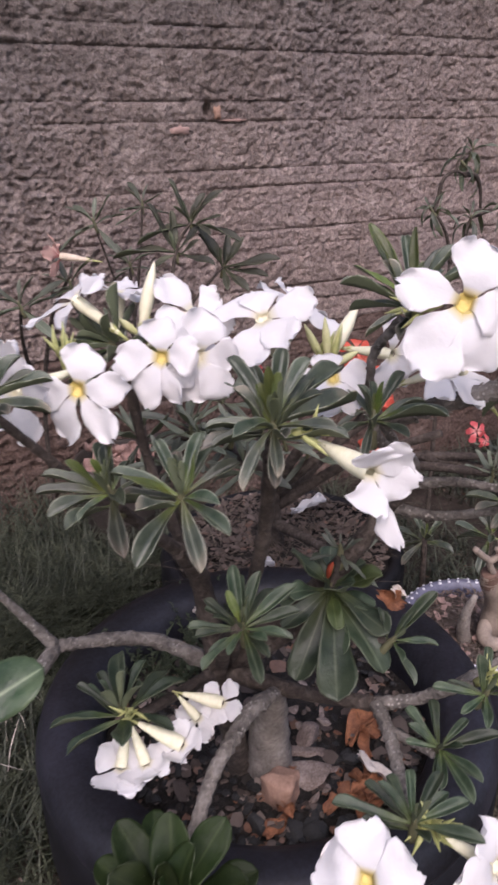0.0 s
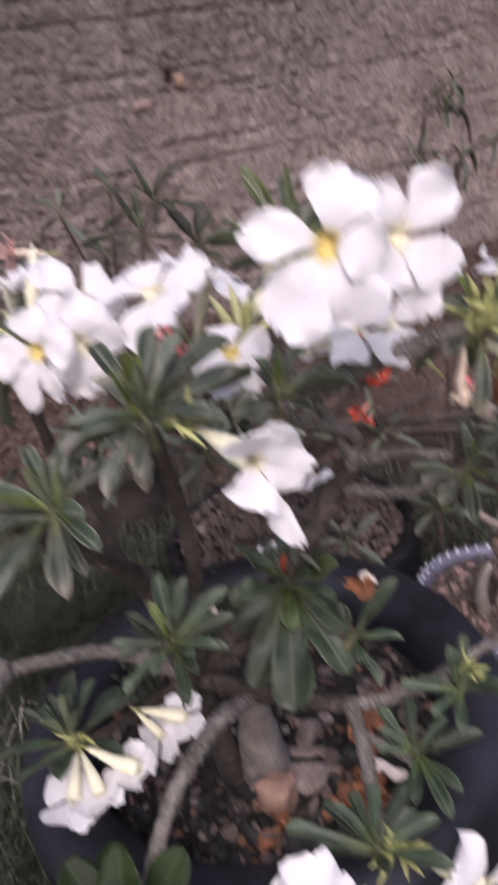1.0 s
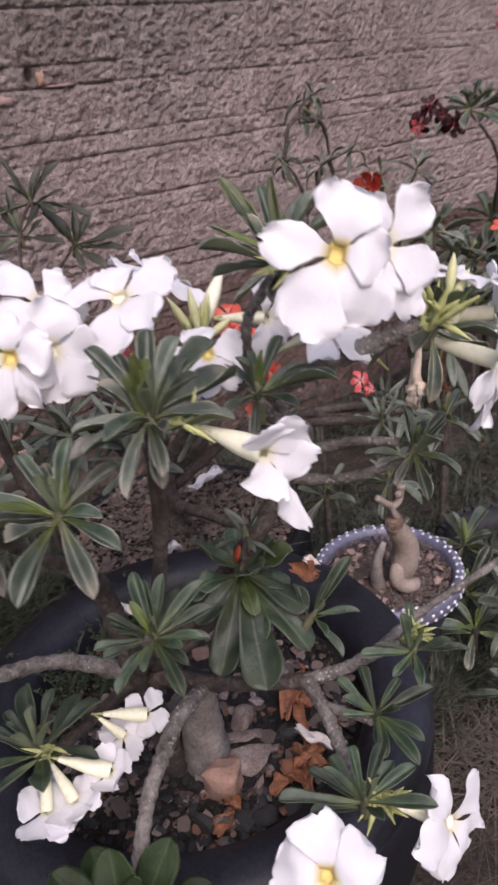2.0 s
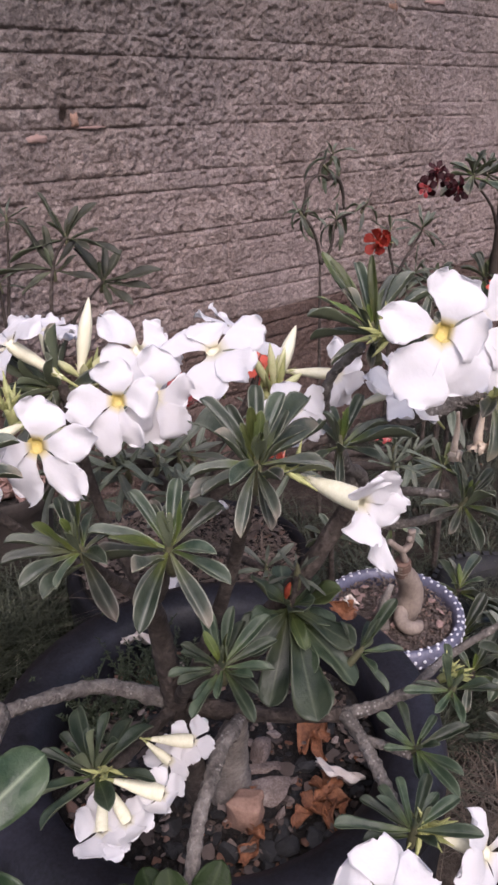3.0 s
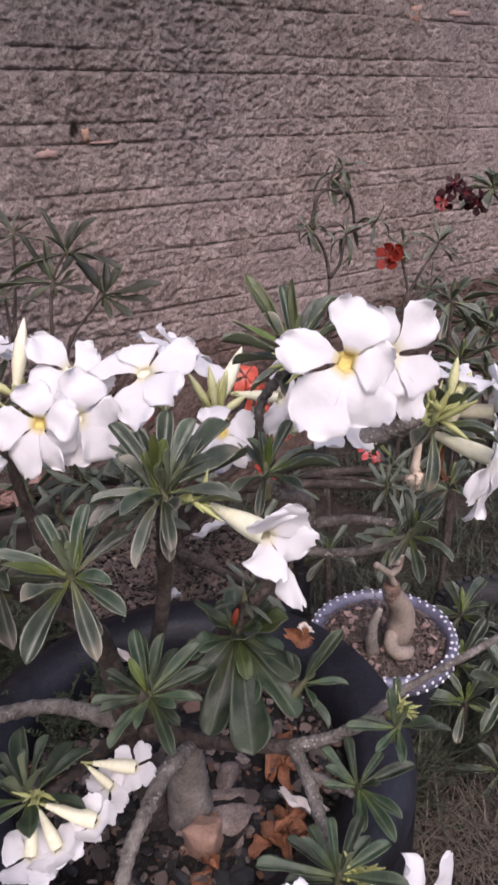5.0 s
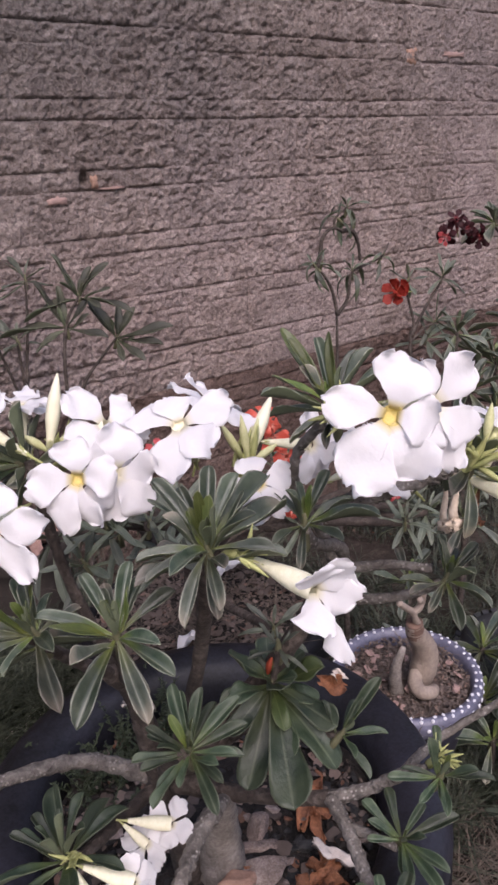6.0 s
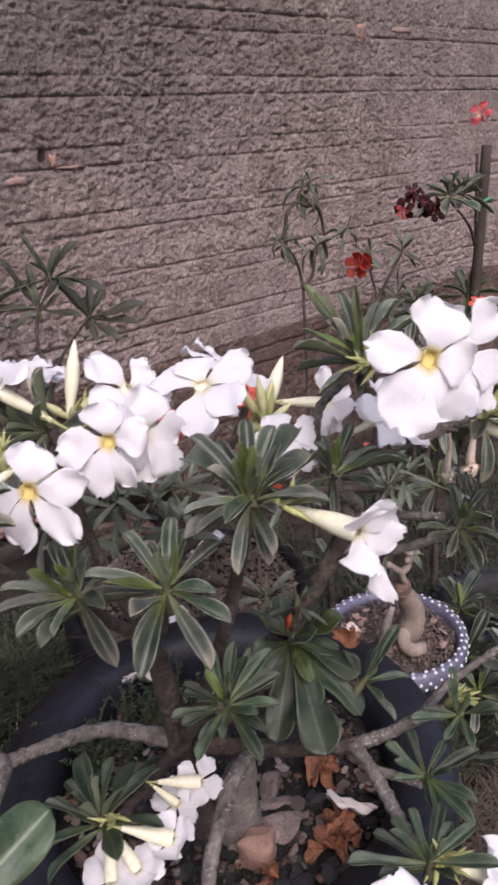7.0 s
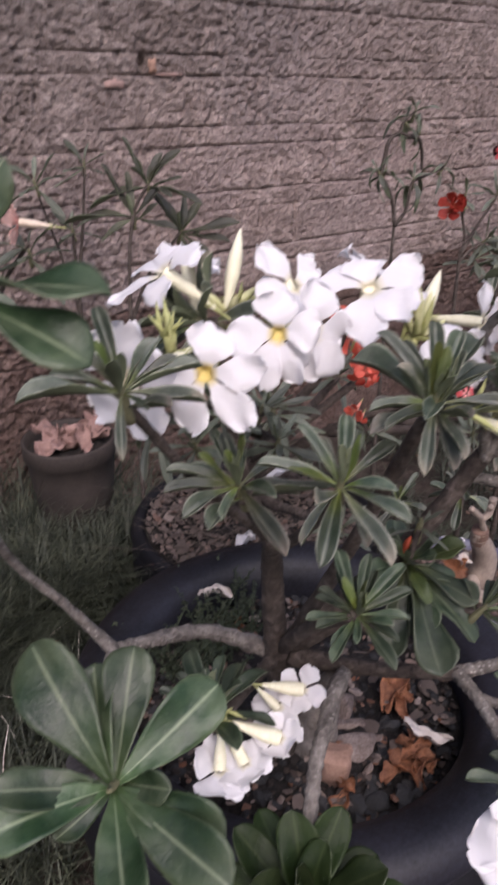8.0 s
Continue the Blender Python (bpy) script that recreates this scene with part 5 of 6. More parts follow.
for n, (p, a, c, l) in enumerate([((0.34, 0.74, 0.425), way(0.2, 0, 1), 13, 0.06), ((0.57, 0.76, 0.365), way(0.2, 0.2, 1), 13, 0.06), ((0.46, 0.74, 0.33), way(0.3, 0, 1), 12, 0.055), ((0.39, 0.68, 0.385), way(0.3, -0.2, 1), 12, 0.05), ((0.53, 0.66, 0.33), way(0.3, 0.2, 1), 12, 0.05), ((0.225, 0.555, 0.48), way(0.2, 0, 1), 14, 0.05), ((0.32, 0.6, 0.44), way(0.2, 0, 1), 14, 0.055), ((0.19, 0.6, 0.46), way(0.2, -0.2, 1), 13, 0.055), ((0.43, 0.6, 0.25), way(0.3, 0, 1), 11, 0.05), ((0.61, 0.56, 0.34), way(0.3, 0, 1), 14, 0.045), ((0.66, 0.6, 0.335), way(0.3, 0.2, 1), 13, 0.045), ((0.7, 0.6, 0.31), way(0.3, 0.2, 1), 13, 0.05), ((0.231, 0.544, 0.47), way(0.4, 0, 0.9), 12, 0.04), ((0.259, 0.513, 0.45), way(0.4, 0.1, 0.9), 12, 0.042), ((0.255, 0.531, 0.475), way(0.3, 0.2, 0.9), 11, 0.036), ((0.199, 0.551, 0.451), way(0.4, -0.2, 0.9), 12, 0.042)]):
    rosette(red, p, a, c, l, "dusty", 70, -30, 80 + n, 0.0)

# ---- slender plants along the wall ----
def wall_plant(base, label, stems, tips, seed, kind="dusty", category="plant", leaf=0.075, stiff=True, spread=(62, -22)):
    ob = thing("wall_plant", base, label, category, "plants along the wall")
    for n, (pts, r) in enumerate(stems):
        tube("stem", pts, [r * 0.7 * (1 - 0.5 * k / (len(pts) - 1)) for k in range(len(pts))], M_STEM, ob, "", 8, 7, 0.1, seed + n)
    for n, (p, a, c, l) in enumerate(tips):
        rosette(ob, p, a, c, l * leaf / 0.075, kind, *spread, seed + 20 + n, 0.0, stiff=stiff)
    return ob


p1 = wall_plant((0.365, 0.96, 0), "slender dark-leaved desert rose seedling before the wall", [
    ([(0.362, 0.965, 0), (0.36, 0.96, 0.3), (0.365, 0.96, 0.49), (0.378, 0.96, 0.57), (0.402, 0.96, 0.607)], 0.0052), ([(0.363, 0.965, 0.42), (0.392, 0.96, 0.486), (0.42, 0.96, 0.515), (0.45, 0.96, 0.542)], 0.0042)], [], 90)
rosette(p1, (0.402, 0.96, 0.607), way(0.2, 0, 1), 3, 0.045, "narrow", 80, 40, 91, 0.0, leaves=((-21, 22, 56), (36, -16, 45), (-71, 33, -19), (56, -46, -17), (18, -1, 39), (-16, -1, 34), (13, -40, -9)))
rosette(p1, (0.378, 0.96, 0.57), way(0.2, 0, 1), 3, 0.04, "narrow", 80, 40, 92, 0.0, leaves=((-78, 43, 2), (38, -46, -15), (-30, 21, 62), (-1, 13, 52), (34, -12, 34), (-46, 9, -26)))
rosette(p1, (0.45, 0.96, 0.542), way(0.3, 0.3, 0.9), 3, 0.035, "narrow", 80, 40, 93, 0.0, leaves=((-26, 19, 47), (11, 4, 47), (30, -3, 39), (66, -47, 12), (46, -51, -11), (19, -44, -30), (-8, -31, -28), (-31, 16, 60)))
wall_plant((0.36, 1.09, 0), "thin branching seedling with sparse leaves against the wall", [
    ([(0.36, 1.1, 0), (0.352, 1.1, 0.3), (0.356, 1.11, 0.53)], 0.006), ([(0.354, 1.105, 0.4), (0.33, 1.1, 0.5), (0.3, 1.09, 0.6)], 0.004), ([(0.355, 1.105, 0.45), (0.375, 1.11, 0.55), (0.385, 1.11, 0.62)], 0.004)],
    [((0.356, 1.11, 0.535), way(0.2, -0.1, 1), 7, 0.06), ((0.3, 1.09, 0.605), way(0.2, -0.2, 1), 8, 0.07), ((0.385, 1.11, 0.625), way(0.1, 0.1, 1), 7, 0.06)], 120)
p2 = wall_plant((0.851, 0.93, 0), "spindly leggy plant with looping bare stems and limp curled leaves", [
    ([(0.851, 0.93, 0), (0.849, 0.93, 0.25), (0.851, 0.93, 0.517)], 0.0065), ([(0.852, 0.93, 0.512), (0.843, 0.93, 0.55), (0.825, 0.93, 0.581), (0.801, 0.93, 0.602)], 0.0048),
    ([(0.852, 0.93, 0.512), (0.873, 0.927, 0.536), (0.883, 0.93, 0.568), (0.89, 0.93, 0.584)], 0.0048), ([(0.808, 0.93, 0.596), (0.82, 0.934, 0.618), (0.827, 0.934, 0.644), (0.846, 0.93, 0.656), (0.866, 0.925, 0.649)], 0.0058),
    ([(0.862, 0.926, 0.65), (0.885, 0.925, 0.648), (0.901, 0.928, 0.628), (0.908, 0.93, 0.597)], 0.0062), ([(0.89, 0.93, 0.582), (0.93, 0.926, 0.592), (0.958, 0.925, 0.6), (0.974, 0.925, 0.62)], 0.0036), ([(0.848, 0.93, 0.655), (0.853, 0.93, 0.672), (0.879, 0.93, 0.687)], 0.004)], [], 150)
for n, (p, a, c, l) in enumerate([((0.801, 0.93, 0.604), way(0.2, -0.5, 0.7), 7, 0.044), ((0.822, 0.932, 0.603), way(0.3, 0.2, 0.8), 4, 0.04), ((0.889, 0.93, 0.584), way(0.3, 0, 0.9), 9, 0.056), ((0.879, 0.93, 0.688), way(0.2, 0.2, 0.9), 9, 0.054), ((0.888, 0.925, 0.654), way(0.4, 0.2, 0.7), 3, 0.036), ((0.96, 0.925, 0.602), way(0.2, 0.4, 0.7), 5, 0.04), ((0.855, 0.93, 0.672), way(0.2, -0.6, 0.6), 4, 0.04)]):
    rosette(p2, p, a, c, l, "limp", 55, -30, 170 + n, 0.0)
p3 = wall_plant((1.045, 0.93, 0), "thin dark plant with one red flower before the wall", [
    ([(1.045, 0.935, 0), (1.042, 0.93, 0.25), (1.04, 0.93, 0.45)], 0.008), ([(1.04, 0.93, 0.445), (1.049, 0.93, 0.465), (1.032, 0.93, 0.515), (1.024, 0.93, 0.55)], 0.0048), ([(1.04, 0.93, 0.44), (1.08, 0.93, 0.488), (1.115, 0.93, 0.522), (1.131, 0.93, 0.541)], 0.005),
    ([(1.041, 0.93, 0.43), (1.08, 0.93, 0.45), (1.115, 0.93, 0.455)], 0.004)],
    [((1.131, 0.93, 0.545), way(0.2, 0.2, 0.9), 11, 0.062), ((1.022, 0.92, 0.553), way(0.1, 0.3, 0.9), 6, 0.05), ((1.115, 0.93, 0.46), way(0.3, 0.5, 0.6), 10, 0.065), ((1.09, 0.93, 0.43), way(0.4, 0.2, 0.6), 9, 0.06)], 180)
flower(p3, (0.99, 0.922, 0.532), way(0.5, -0.7, 0.1), 0.026, 10, "scarlet", "cup", 181, "vivid red ruffled nodding flower", False, face=way(0.75, -0.45, 0.15))
flower(p3, (0.995, 0.918, 0.533), way(0.6, 0.2, 0.4), 0.023, 40, "scarlet", "bell", 182, "", False)
p4 = wall_plant((1.45, 0.97, 0), "tall grafted desert rose with wine-red double flowers, tied to a stake", [
    ([(1.45, 0.97, 0), (1.45, 0.965, 0.4), (1.42, 0.95, 0.6), (1.41, 0.948, 0.7)], 0.009), ([(1.44, 0.96, 0.5), (1.36, 0.93, 0.56), (1.29, 0.935, 0.62)], 0.006)],
    [((1.29, 0.935, 0.632), way(0.2, -0.3, 0.9), 13, 0.07), ((1.34, 0.93, 0.63), way(0.2, 0.2, 0.9), 11, 0.07)], 210, "dark")
for n, (p, d, c, r) in enumerate([((1.161, 0.95, 0.611), way(0.6, -0.6, -0.2), "wine", 0.025), ((1.258, 0.945, 0.602), way(0.8, 0.2, -0.3), "wine", 0.029), ((1.19, 0.95, 0.64), way(0.4, -0.2, 0.6), "wine", 0.025), ((1.222, 0.948, 0.622), way(0.7, 0, 0.2), "wine", 0.02)]):
    flower(p4, p, d, r, 30 * n, c, "back", 230 + n, "dark wine-red ruffled flower" if n == 1 else "", False)
    flower(p4, Vector(p) + Vector(d) * 0.004, d, r * (0.6 if n == 0 else 0.8), 30 * n + 36, "pink" if n == 0 else "wine", "cup", 240 + n, "", False)
flower(p4, (1.415, 0.948, 0.775), way(0.5, -0.6, 0.4), 0.027, 90, "pink", "open", 233)
flower(p4, (1.365, 0.9, 0.392), way(0.5, 0, 0.6), 0.027, 120, "red", "open", 234)
p6 = wall_plant((0.19, 1.13, 0), "small plant with a peach-pink flower beside the wall", [([(0.19, 1.13, 0), (0.19, 1.1, 0.3), (0.2, 1.0, 0.48), (0.215, 0.912, 0.56)], 0.006), ([(0.19, 1.09, 0.32), (0.16, 1.0, 0.45), (0.15, 0.92, 0.52)], 0.005)],
    [((0.215, 0.915, 0.55), way(0.2, 0, 1), 8, 0.06), ((0.15, 0.92, 0.53), way(0.2, -0.2, 1), 9, 0.06)], 250)
flower(p6, (0.205, 0.905, 0.585), way(0.15, -0.9, 0.15), 0.03, 0, "peach", "cup", 251, "fading peach and pink flower")


def build_stake():
    ob = thing("plant_stake", (1.44, 0.95, 0), "dark wooden stake with a green plastic tie", "stake")
    tube("stake", [(1.415, 0.955, 0), (1.43, 0.95, 0.42), (1.448, 0.948, 0.715)], [0.012, 0.012, 0.011], M_STAKE, ob, "", 7, 5, 0.06, 5)
    tube("tie", [(1.425, 0.94, 0.6), (1.44, 0.932, 0.606), (1.458, 0.94, 0.6), (1.455, 0.962, 0.6), (1.43, 0.965, 0.602), (1.42, 0.94, 0.598)], [0.004] * 6, M_TIE, ob, "green plastic tie", 7, 5)


build_stake()


def build_clay_pot():
    x, y = 0.29, 1.06
    ob = thing("clay_pot", (x, y, 0), "weathered brown clay pot with dry leaves, before the wall", "flower pot")
    prof = [(0.01, 0.0), (0.05, 0.0), (0.064, 0.17), (0.067, 0.205), (0.071, 0.208), (0.072, 0.232), (0.07, 0.236), (0.066, 0.234), (0.063, 0.2)]
    m = Matrix.Translation((x, y, 0))
    part("pot_body", mesh_of("pot_body", *lathe_data(prof, 40, 0.01, 4), M_TERRA), ob, m)
    part("soil", mesh_of("soil", *lump_disc(0.065, 0.228, 9, 12, 36), M_SOIL), ob, m)


build_clay_pot()


def build_tyre():
    """An old tyre lying flat, half sunk in the earth, with plants growing in it."""
    x, y, k = 0.865, 0.535, 0.6
    ob = thing("old_tyre", (x, y, -0.02), "old dusty black rubber tyre lying flat among the seedlings", "tyre")
    prof = [(0.105, -0.02), (0.1, 0.02), (0.108, 0.055), (0.128, 0.072), (0.15, 0.074), (0.168, 0.062), (0.176, 0.04), (0.178, 0.01), (0.174, -0.03)]
    part("tyre_wall", mesh_of("tyre_wall", *lathe_data([(r * k, z * k) for r, z in prof], 64, 0.01, 6), M_RUBBER), ob, Matrix.Translation((x, y, 0)))
    v, f = box_data(-0.004, -0.0055, -0.016, 0.006, 0.0055, 0.012)
    block = mesh_of("tread_block", v, f, M_RUBBER, False)
    for n in range(40):
        a = 2 * math.pi * n / 40
        part("tread_block", block, ob, Matrix.Translation((x, y, 0.046 * k)) @ Matrix.Rotation(a, 4, "Z") @ Matrix.Translation((0.177 * k, 0, 0)) @ Matrix.Rotation(radians(-22), 4, "Y"))


build_tyre()

# ---- stones, brick and dry leaves on the soil ----
def rest(name, data, at, size, turn, material, label, category, group=""):
    lows = min(v[2] for v in data[0])
    m = Matrix.Translation(at) @ Matrix.Rotation(radians(turn), 4, "Z") @ Matrix.Diagonal((*size, 1)) @ Matrix.Translation((0, 0, -lows * 0.7))
    return solo(name, mesh_of(name, *data, material, len(data[0]) > 300), label, category, m, group)


SOIL = 0.199
rest("brick_piece", squared(rock_data(1, 0.95, 0.08, 4)), (0.221, 0.388, SOIL), (0.03, 0.044, 0.034), 30, M_BRICK, "broken piece of orange-brown brick on the soil", "brick")
rest("flat_stone", rock_data(2, 0.6, 0.2, 4), (0.25, 0.397, SOIL), (0.06, 0.038, 0.02), -30, M_CHIPS, "flat pinkish grey stone on the soil", "stone")
rest("flat_stone", rock_data(3, 0.6, 0.2, 4), (0.258, 0.416, SOIL), (0.06, 0.018, 0.018), -35, M_CHIPS, "long flat grey stone on the soil", "stone")
rest("grey_stone", rock_data(4, 0.8, 0.2, 4), (0.272, 0.428, SOIL), (0.03, 0.026, 0.026), 15, M_CHIPS, "pale grey angular stone on the soil", "stone")
for n, (x, y, s) in enumerate([(0.231, 0.345, 0.028), (0.247, 0.336, 0.024), (0.213, 0.355, 0.024), (0.19, 0.372, 0.026), (0.295, 0.39, 0.022), (0.17, 0.423, 0.026), (0.205, 0.342, 0.018), (0.3, 0.45, 0.018), (0.26, 0.33, 0.018), (0.222, 0.328, 0.02), (0.262, 0.372, 0.018), (0.24, 0.362, 0.018)]):
    rest("pebble", rock_data(20 + n, 0.75, 0.2, 3), (x, y, SOIL - 0.003), (s, s * 0.8, s * 0.8), 40 * n, M_SLATE, "dark grey pebble on the potting soil", "stone", "pebbles in the planter")


def curled_leaf(at, length, turn, seed, material, label, name="dry_leaf", category="dry leaf", slim=0.24):
    rnd = random.Random(seed)
    p = [rnd.uniform(0, 6) for _ in range(3)]
    roll, twist = rnd.uniform(1.1, 2.2), rnd.uniform(-0.9, 0.9)

    def place(s, v):
        w = slim * math.sin(math.pi * min(1, s * 0.9 + 0.08)) ** 0.7 * (1 + 0.22 * math.sin(11 * s + p[0] + v))
        a = v * roll
        y, z = math.sin(a) * w / roll * 1.6, (1 - math.cos(a)) * w * 0.9
        z += 0.07 * math.sin(13 * s + 4 * v + p[1]) + 0.05 * math.sin(9 * v + 6 * s) + 0.16 * math.sin(4 * s + p[2])
        t = twist * (s - 0.5) * 2
        return (s - 0.5 + 0.03 * math.sin(7 * v + p[1]), y * math.cos(t) - z * math.sin(t), y * math.sin(t) + z * math.cos(t))

    us = [i / 12 for i in range(13)]
    v, f = sheet(us, [-1, -0.7, -0.35, 0, 0.35, 0.7, 1], place, 0.015)
    low = min(q[2] for q in v)
    m = Matrix.Translation((at[0], at[1], at[2] - low * length * 0.8)) @ Matrix.Rotation(radians(turn), 4, "Z") @ Matrix.Scale(length, 4)
    return solo(name, mesh_of(name, v, f, material, uv=[(0.8, 0.5)] * len(v)), label, category, m, "fallen leaves and petals")


for n, (x, y, l, a) in enumerate([(0.318, 0.412, 0.046, 20), (0.31, 0.395, 0.03, 80), (0.278, 0.347, 0.034, -30), (0.27, 0.34, 0.03, 60), (0.254, 0.354, 0.026, 10), (0.285, 0.362, 0.026, 130), (0.2, 0.36, 0.03, 15), (0.26, 0.58, 0.024, 50), (0.246, 0.57, 0.03, 0), (0.266, 0.35, 0.026, 100), (0.29, 0.34, 0.022, 40), (0.235, 0.4, 0.02, 10)]):
    curled_leaf((x, y, SOIL + 0.002), l * 0.9, a, 400 + n, M_DRY, "curled rust-brown dry leaf on the soil")
    if l > 0.025:
        curled_leaf((x + 0.012, y + 0.006, SOIL + 0.006), l * 0.62, a + 70, 460 + n, M_DRY, "small crumpled rust-brown leaf scrap on the soil", slim=0.32)
curled_leaf((0.3, 0.355, SOIL + 0.012), 0.042, -50, 420, M_FADED, "fallen white flower wilting on the soil", "fallen_flower", "fallen flower", 0.11)
curled_leaf((0.251, 0.603, 0.228), 0.04, -60, 421, M_FADED, "fallen pinkish white flower on the weed", "fallen_flower", "fallen flower", 0.15)
for n, (x, y, a) in enumerate([(0.272, 1.03, 10), (0.3, 1.022, 70), (0.322, 1.042, 130), (0.255, 1.05, 40), (0.285, 1.05, 100), (0.308, 1.068, 20), (0.335, 1.06, 60), (0.27, 1.075, 150)]):
    curled_leaf((x, y, 0.228), 0.05 + 0.004 * (n % 4), a, 440 + n, M_ROSY, "rosy brown curled dry leaf in the clay pot")
curled_leaf((0.53, 0.85, 0.168), 0.055, -20, 424, M_PETAL, "fallen white petal on leaf litter", "fallen_flower", "fallen flower", 0.16)
curled_leaf((0.385, 0.73, 0.168), 0.05, 20, 422, M_PETAL, "fallen white petal on leaf litter", "fallen_flower", "fallen flower", 0.15)

# ---- what nobody could count ----
def scatter(name, spots, material, label, category, seed, kinds=5, flat=0.6):
    """Many small chips joined into one."""
    rnd = random.Random(seed)
    base = [squared(rock_data(500 + seed + k, flat, 0.55, 1)) for k in range(kinds + 4)]
    V, F = [], []
    for x, y, z, s in spots:
        m = Matrix.Translation((x, y, z)) @ Euler((rnd.uniform(-0.6, 0.6), rnd.uniform(-0.6, 0.6), rnd.uniform(0, 6.3))).to_matrix().to_4x4() @ Matrix.Diagonal((s, s * rnd.uniform(0.4, 1), s * rnd.uniform(0.4, 0.9), 1))
        v, f = moved(rnd.choice(base), m)
        n = len(V)
        V += v
        F += [tuple(i + n for i in q) for q in f]
    return solo(name, mesh_of(name, V, F, material, False), label, category, None, "", "stuff")


def ring_spots(cx, cy, r, z, count, low, high, seed, hole=0.0):
    rnd = random.Random(seed)
    out = []
    for _ in range(count):
        a, q = rnd.uniform(0, 6.283), math.sqrt(rnd.uniform(hole, 1)) * r
        out.append((cx + q * math.cos(a), cy + q * math.sin(a), z + rnd.uniform(-0.002, 0.003), rnd.uniform(low, high)))
    return out


scatter("gravel", ring_spots(*POT, 0.147, 0.2, 1500, 0.003, 0.013, 1), M_LITTER, "small stones and bark chips on the potting soil", "gravel", 1, flat=0.45)
scatter("bark_flakes", ring_spots(*POT, 0.142, 0.203, 130, 0.008, 0.026, 12), M_BARKCHIP, "dry bark flakes and leaf scraps on the soil", "bark flakes", 6, flat=0.16)
scatter("pale_flakes", ring_spots(*POT, 0.135, 0.204, 70, 0.006, 0.017, 15), M_CHIPS, "pale pinkish stone chips on the potting soil", "gravel", 15, flat=0.4)
scatter("dark_gravel", ring_spots(*POT, 0.145, 0.2, 420, 0.005, 0.018, 2), M_SLATE, "small dark stones on the potting soil", "gravel", 2)
scatter("pot_chips", ring_spots(0.567, 0.518, 0.075, 0.157, 2000, 0.0022, 0.008, 3), M_ROSYCHIP, "brown bark and stone chips in the dotted pot", "gravel", 3, flat=0.35)
scatter("pale_flakes", ring_spots(0.567, 0.518, 0.07, 0.159, 46, 0.008, 0.017, 13), M_FLAKE, "larger pale pinkish stone flakes in the dotted pot", "gravel", 13, flat=0.4)
scatter("leaf_litter", ring_spots(0.452, 0.797, 0.156, 0.164, 2700, 0.003, 0.014, 4), M_ROSYCHIP, "dry brown leaf litter in the rear planter", "leaf litter", 4, flat=0.25)
scatter("pale_flakes", ring_spots(0.452, 0.797, 0.15, 0.167, 130, 0.01, 0.026, 14), M_BARKCHIP, "larger curled bark and leaf scraps in the rear planter", "leaf litter", 14, flat=0.14)


def blades(name, spots, material, label, category, seed, low, high, wide, lean=0.6):
    """Thin bent blades that rise from the ground."""
    rnd = random.Random(seed)
    V, F = [], []
    for x, y, z in spots:
        h = rnd.uniform(low, high)
        a, bend = rnd.uniform(0, 6.283), rnd.uniform(0.15, lean) * h * 1.4
        dx, dy = math.cos(a), math.sin(a)
        w = wide * rnd.uniform(0.6, 1.2)
        n = len(V)
        for k in range(4):
            t = k / 3
            px, py, pz = x + dx * bend * t * t, y + dy * bend * t * t, z + h * t * (1 - 0.25 * t * lean)
            q = w * (1 - t) + 0.0002
            V += [(px - dy * q, py + dx * q, pz), (px + dy * q, py - dx * q, pz)]
        for k in range(3):
            F.append((n + 2 * k, n + 2 * k + 1, n + 2 * k + 3, n + 2 * k + 2))
    return solo(name, mesh_of(name, V, F, material), label, category, None, "", "stuff")


def open_ground(count, x0, x1, y0, y1, seed):
    """Spots on the earth that no pot covers."""
    rnd = random.Random(seed)
    out = []
    while len(out) < count:
        x, y = rnd.uniform(x0, x1), rnd.uniform(y0, y1)
        if all(math.hypot(x - cx, y - cy) > r for cx, cy, r in ((*POT, 0.2), (0.452, 0.797, 0.172), (0.565, 0.52, 0.08), (0.29, 1.06, 0.075))):
            if noise.noise(Vector((x * 5, y * 5, 7))) > -0.25:
                out.append((x, y, earth_height(x, y) - 0.004))
    return out


blades("grass", open_ground(9000, -0.4, 0.36, 0.55, 1.16, 1), M_GRASS, "thin dark green lawn grass", "grass", 1, 0.03, 0.13, 0.0013, 1.1)
blades("grass", open_ground(2600, -0.5, 0.4, 1.0, 1.18, 19), M_GRASS, "long dark grass along the foot of the wall", "grass", 18, 0.1, 0.27, 0.0015, 0.9)
blades("grass", open_ground(2600, 0.02, 0.42, 0.86, 1.0, 9), M_GRASS, "tufts of taller dark grass before the clay pot", "grass", 8, 0.1, 0.22, 0.0014, 1.0)
blades("straw", open_ground(60, -0.2, 0.3, 0.62, 1.0, 39), M_FADED, "scattered bleached grass blades", "straw", 38, 0.06, 0.13, 0.0013, 1.2)
blades("grass", open_ground(5600, 0.36, 1.4, 0.4, 1.16, 2), M_GRASS, "thin dark green grass between the pots", "grass", 2, 0.02, 0.09, 0.0013, 1.3)
blades("grass", open_ground(1300, 0.44, 0.8, 0.41, 0.52, 29), M_GRASS, "dense dark grass beside the dotted pot", "grass", 28, 0.04, 0.11, 0.0014, 1.2)
blades("straw", open_ground(300, 0.44, 0.75, 0.22, 0.4, 3), M_STRAW, "dry straw-coloured grass on bare earth", "straw", 3, 0.03, 0.09, 0.001, 1.6)
blades("dry_roots", open_ground(420, 0.46, 0.62, 0.28, 0.4, 33), M_STRAW, "tangle of dry pinkish straw and roots on the earth", "straw", 34, 0.02, 0.06, 0.0008, 3.2)
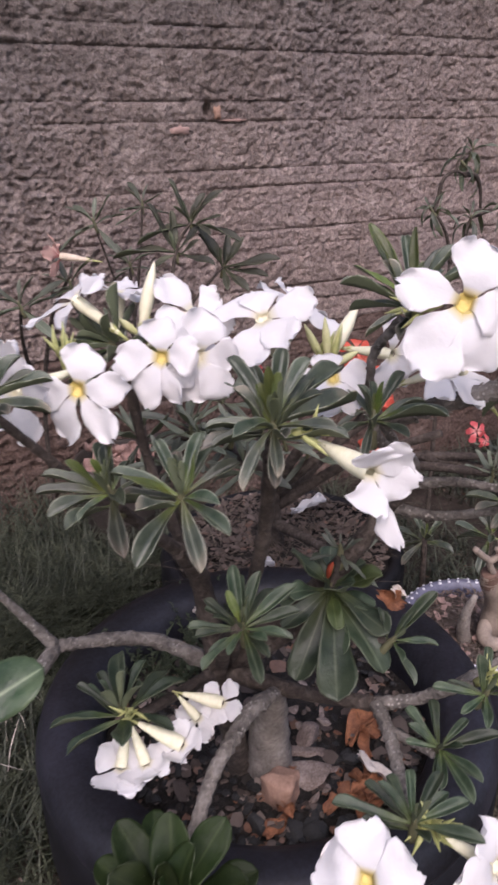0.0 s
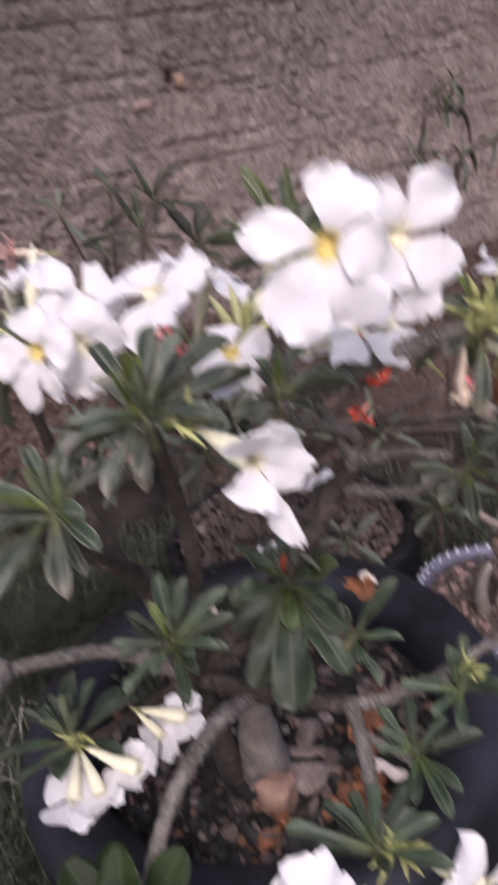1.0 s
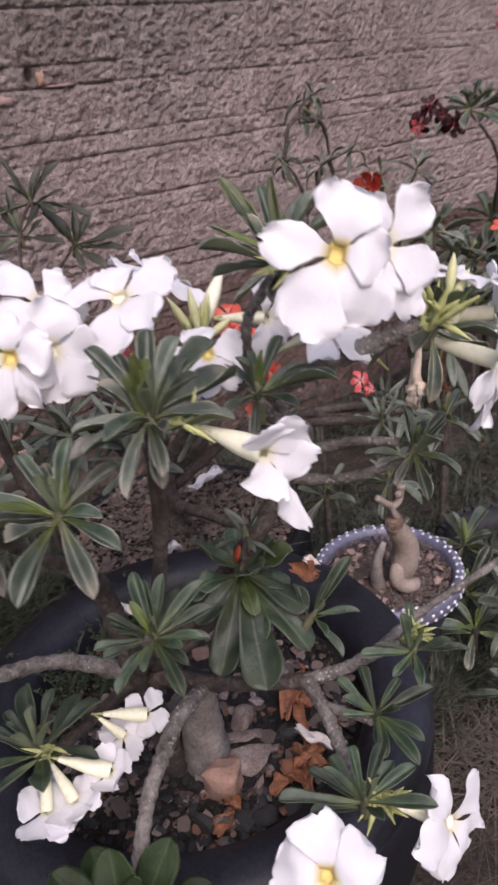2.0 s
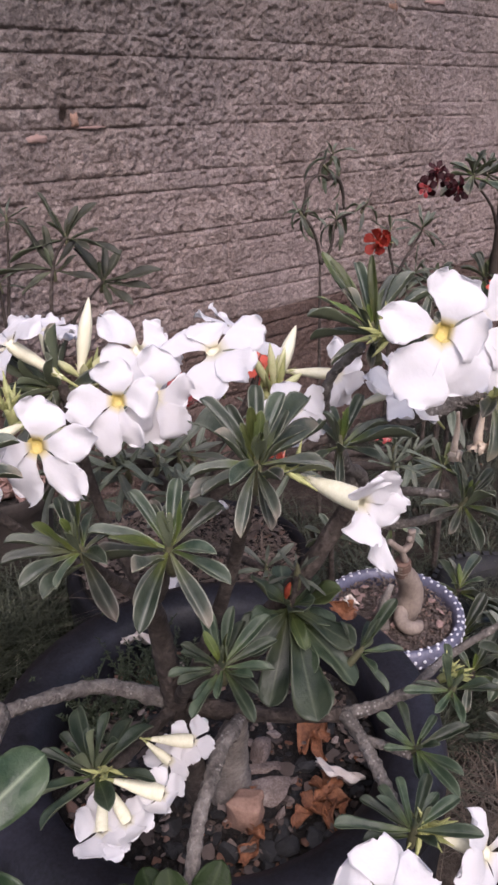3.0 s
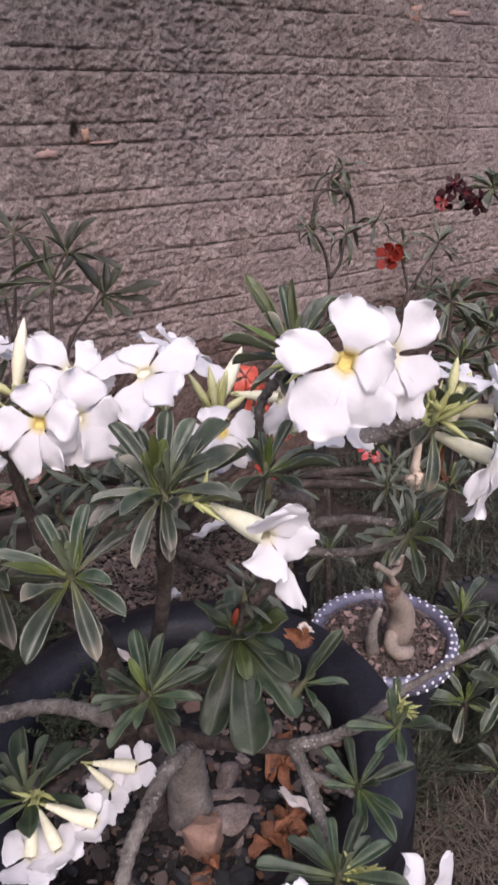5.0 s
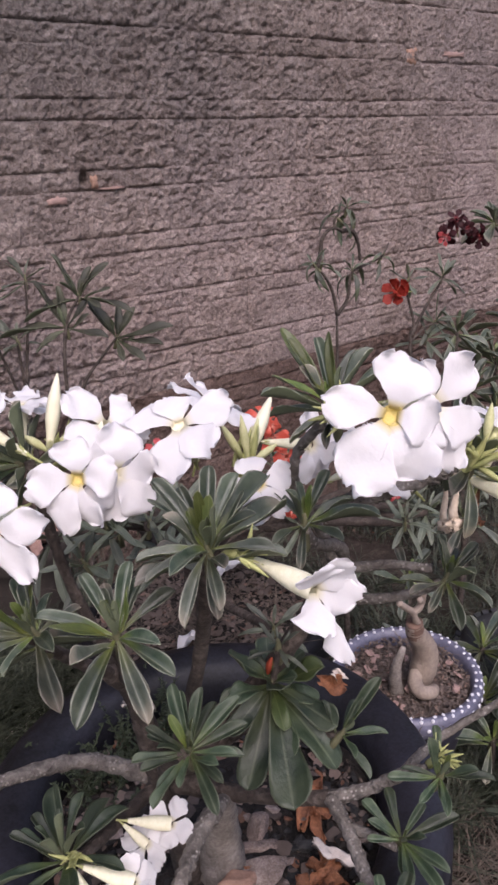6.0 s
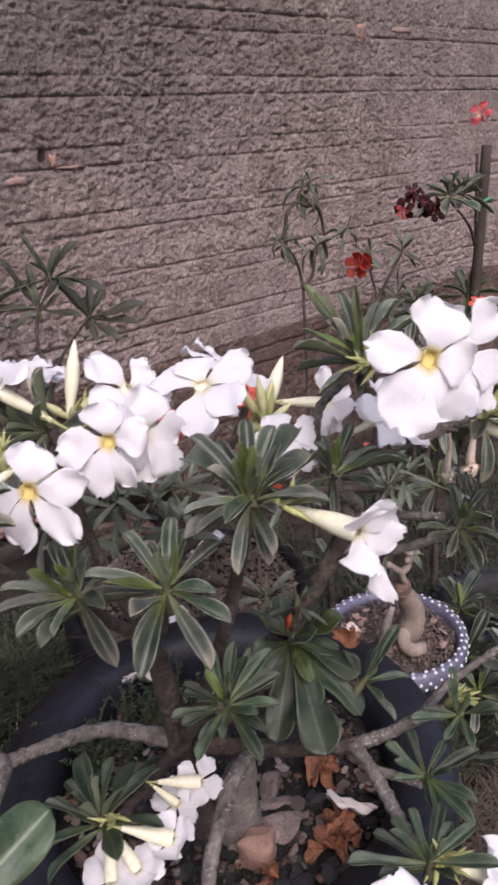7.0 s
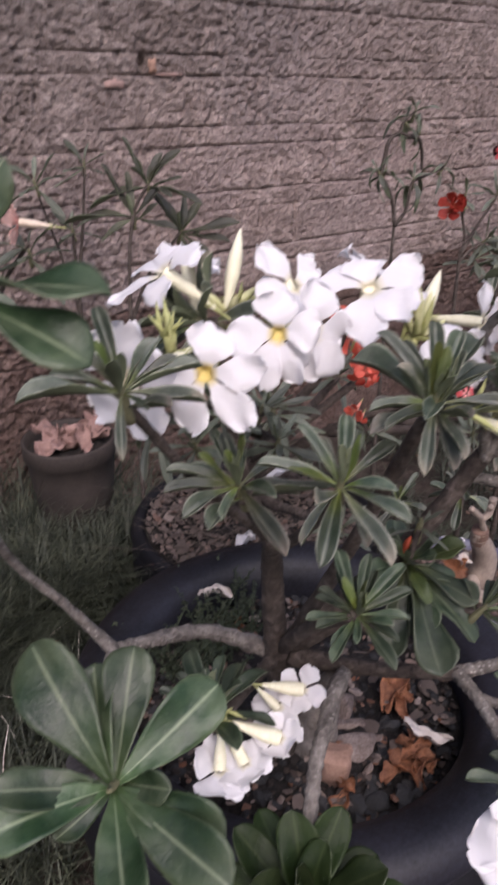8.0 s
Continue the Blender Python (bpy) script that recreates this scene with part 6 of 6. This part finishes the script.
blades("straw", [(x, y, 0.162) for x, y, z, s in ring_spots(0.452, 0.797, 0.15, 0.16, 260, 0.01, 0.02, 44)], M_STRAW, "thin dry stalks lying on the leaf litter", "straw", 45, 0.015, 0.05, 0.0009, 3.0)
blades("straw", [(x, y, 0.155) for x, y, z, s in ring_spots(0.567, 0.518, 0.07, 0.16, 50, 0.01, 0.02, 46)], M_STRAW, "thin dry stalks lying in the dotted pot", "straw", 47, 0.012, 0.03, 0.0007, 3.0)
scatter("ground_litter", [(x, y, z + 0.004, 0.006 + 0.016 * ((i * 37) % 10) / 10) for i, (x, y, z) in enumerate(open_ground(1500, -0.4, 1.5, 0.2, 1.18, 4))], M_LITTER, "dry leaf scraps and grit on the earth", "leaf litter", 5, flat=0.3)


def build_weed():
    """A low feathery weed at the planter's edge."""
    rnd = random.Random(9)
    ob = thing("weed", (0.222, 0.615, 0.195), "low feathery dark green weed in the planter", "weed")
    for n in range(80):
        x, y = 0.222 + rnd.uniform(-0.06, 0.05), 0.6 + rnd.uniform(-0.07, 0.03)
        a = rnd.uniform(0, 6.28)
        d = Vector((math.cos(a) * 0.6, math.sin(a) * 0.6, 0.9)).normalized()
        l = rnd.uniform(0.035, 0.075)
        pieces = [tube_data([(x, y, 0.192), Vector((x, y, 0.192)) + d * l * 0.6, Vector((x, y, 0.192)) + d * l], [0.0009, 0.0007, 0.0003], 5, 3)]
        for k in range(32):
            s = Vector((x, y, 0.192)) + d * l * (0.15 + 0.85 * k / 32)
            o = Vector((rnd.uniform(-1, 1), rnd.uniform(-1, 1), rnd.uniform(-0.2, 0.7))).normalized()
            v, f = sheet([0, 0.5, 1], [-1, 0, 1], lambda s2, v2: (s2, v2 * 0.22 * math.sin(math.pi * min(1, s2 * 0.9 + 0.1)), 0.1 * s2), 0.03)
            pieces.append(moved((v, f), basis(s, o, (0, 0, 1), rnd.uniform(0.003, 0.0065))))
        part("sprig", mesh_of("sprig", *join_data(pieces), M_WEED), ob)


build_weed()
for n, (x, y, z, l, c) in enumerate([(0.7, 0.5, 0.06, 0.075, 12), (0.68, 0.62, 0.08, 0.07, 12), (0.78, 0.56, 0.07, 0.08, 12), (0.95, 0.72, 0.3, 0.08, 13), (0.86, 0.66, 0.22, 0.07, 12), (0.66, 0.6, 0.22, 0.055, 12), (0.6, 0.66, 0.2, 0.05, 12), (1.2, 0.95, 0.42, 0.08, 12), (1.3, 0.98, 0.36, 0.08, 12), (1.22, 0.93, 0.3, 0.09, 14), (1.34, 0.95, 0.33, 0.09, 14), (1.28, 0.9, 0.25, 0.09, 14), (1.42, 0.97, 0.4, 0.09, 14), (0.62, 0.43, 0.09, 0.06, 12), (0.66, 0.4, 0.12, 0.07, 12), (0.6, 0.36, 0.05, 0.05, 10), (0.74, 0.44, 0.1, 0.07, 12)]):
    ob = thing("seedling", (x, y, 0), "low dark green seedling growing in the ground", "plant", "seedlings on the ground")
    tube("stem", [(x, y, -0.01), (x + 0.005, y, z * 0.5), (x, y - 0.004, z)], [0.005, 0.0045, 0.004], M_STEM, ob, "", 8, 4, 0.1, n)
    rosette(ob, (x, y - 0.004, z), way(0.25, 0.1, 1), c, l, "dark" if n != 3 else "dusty", 65, -25, 300 + n, 0.1)
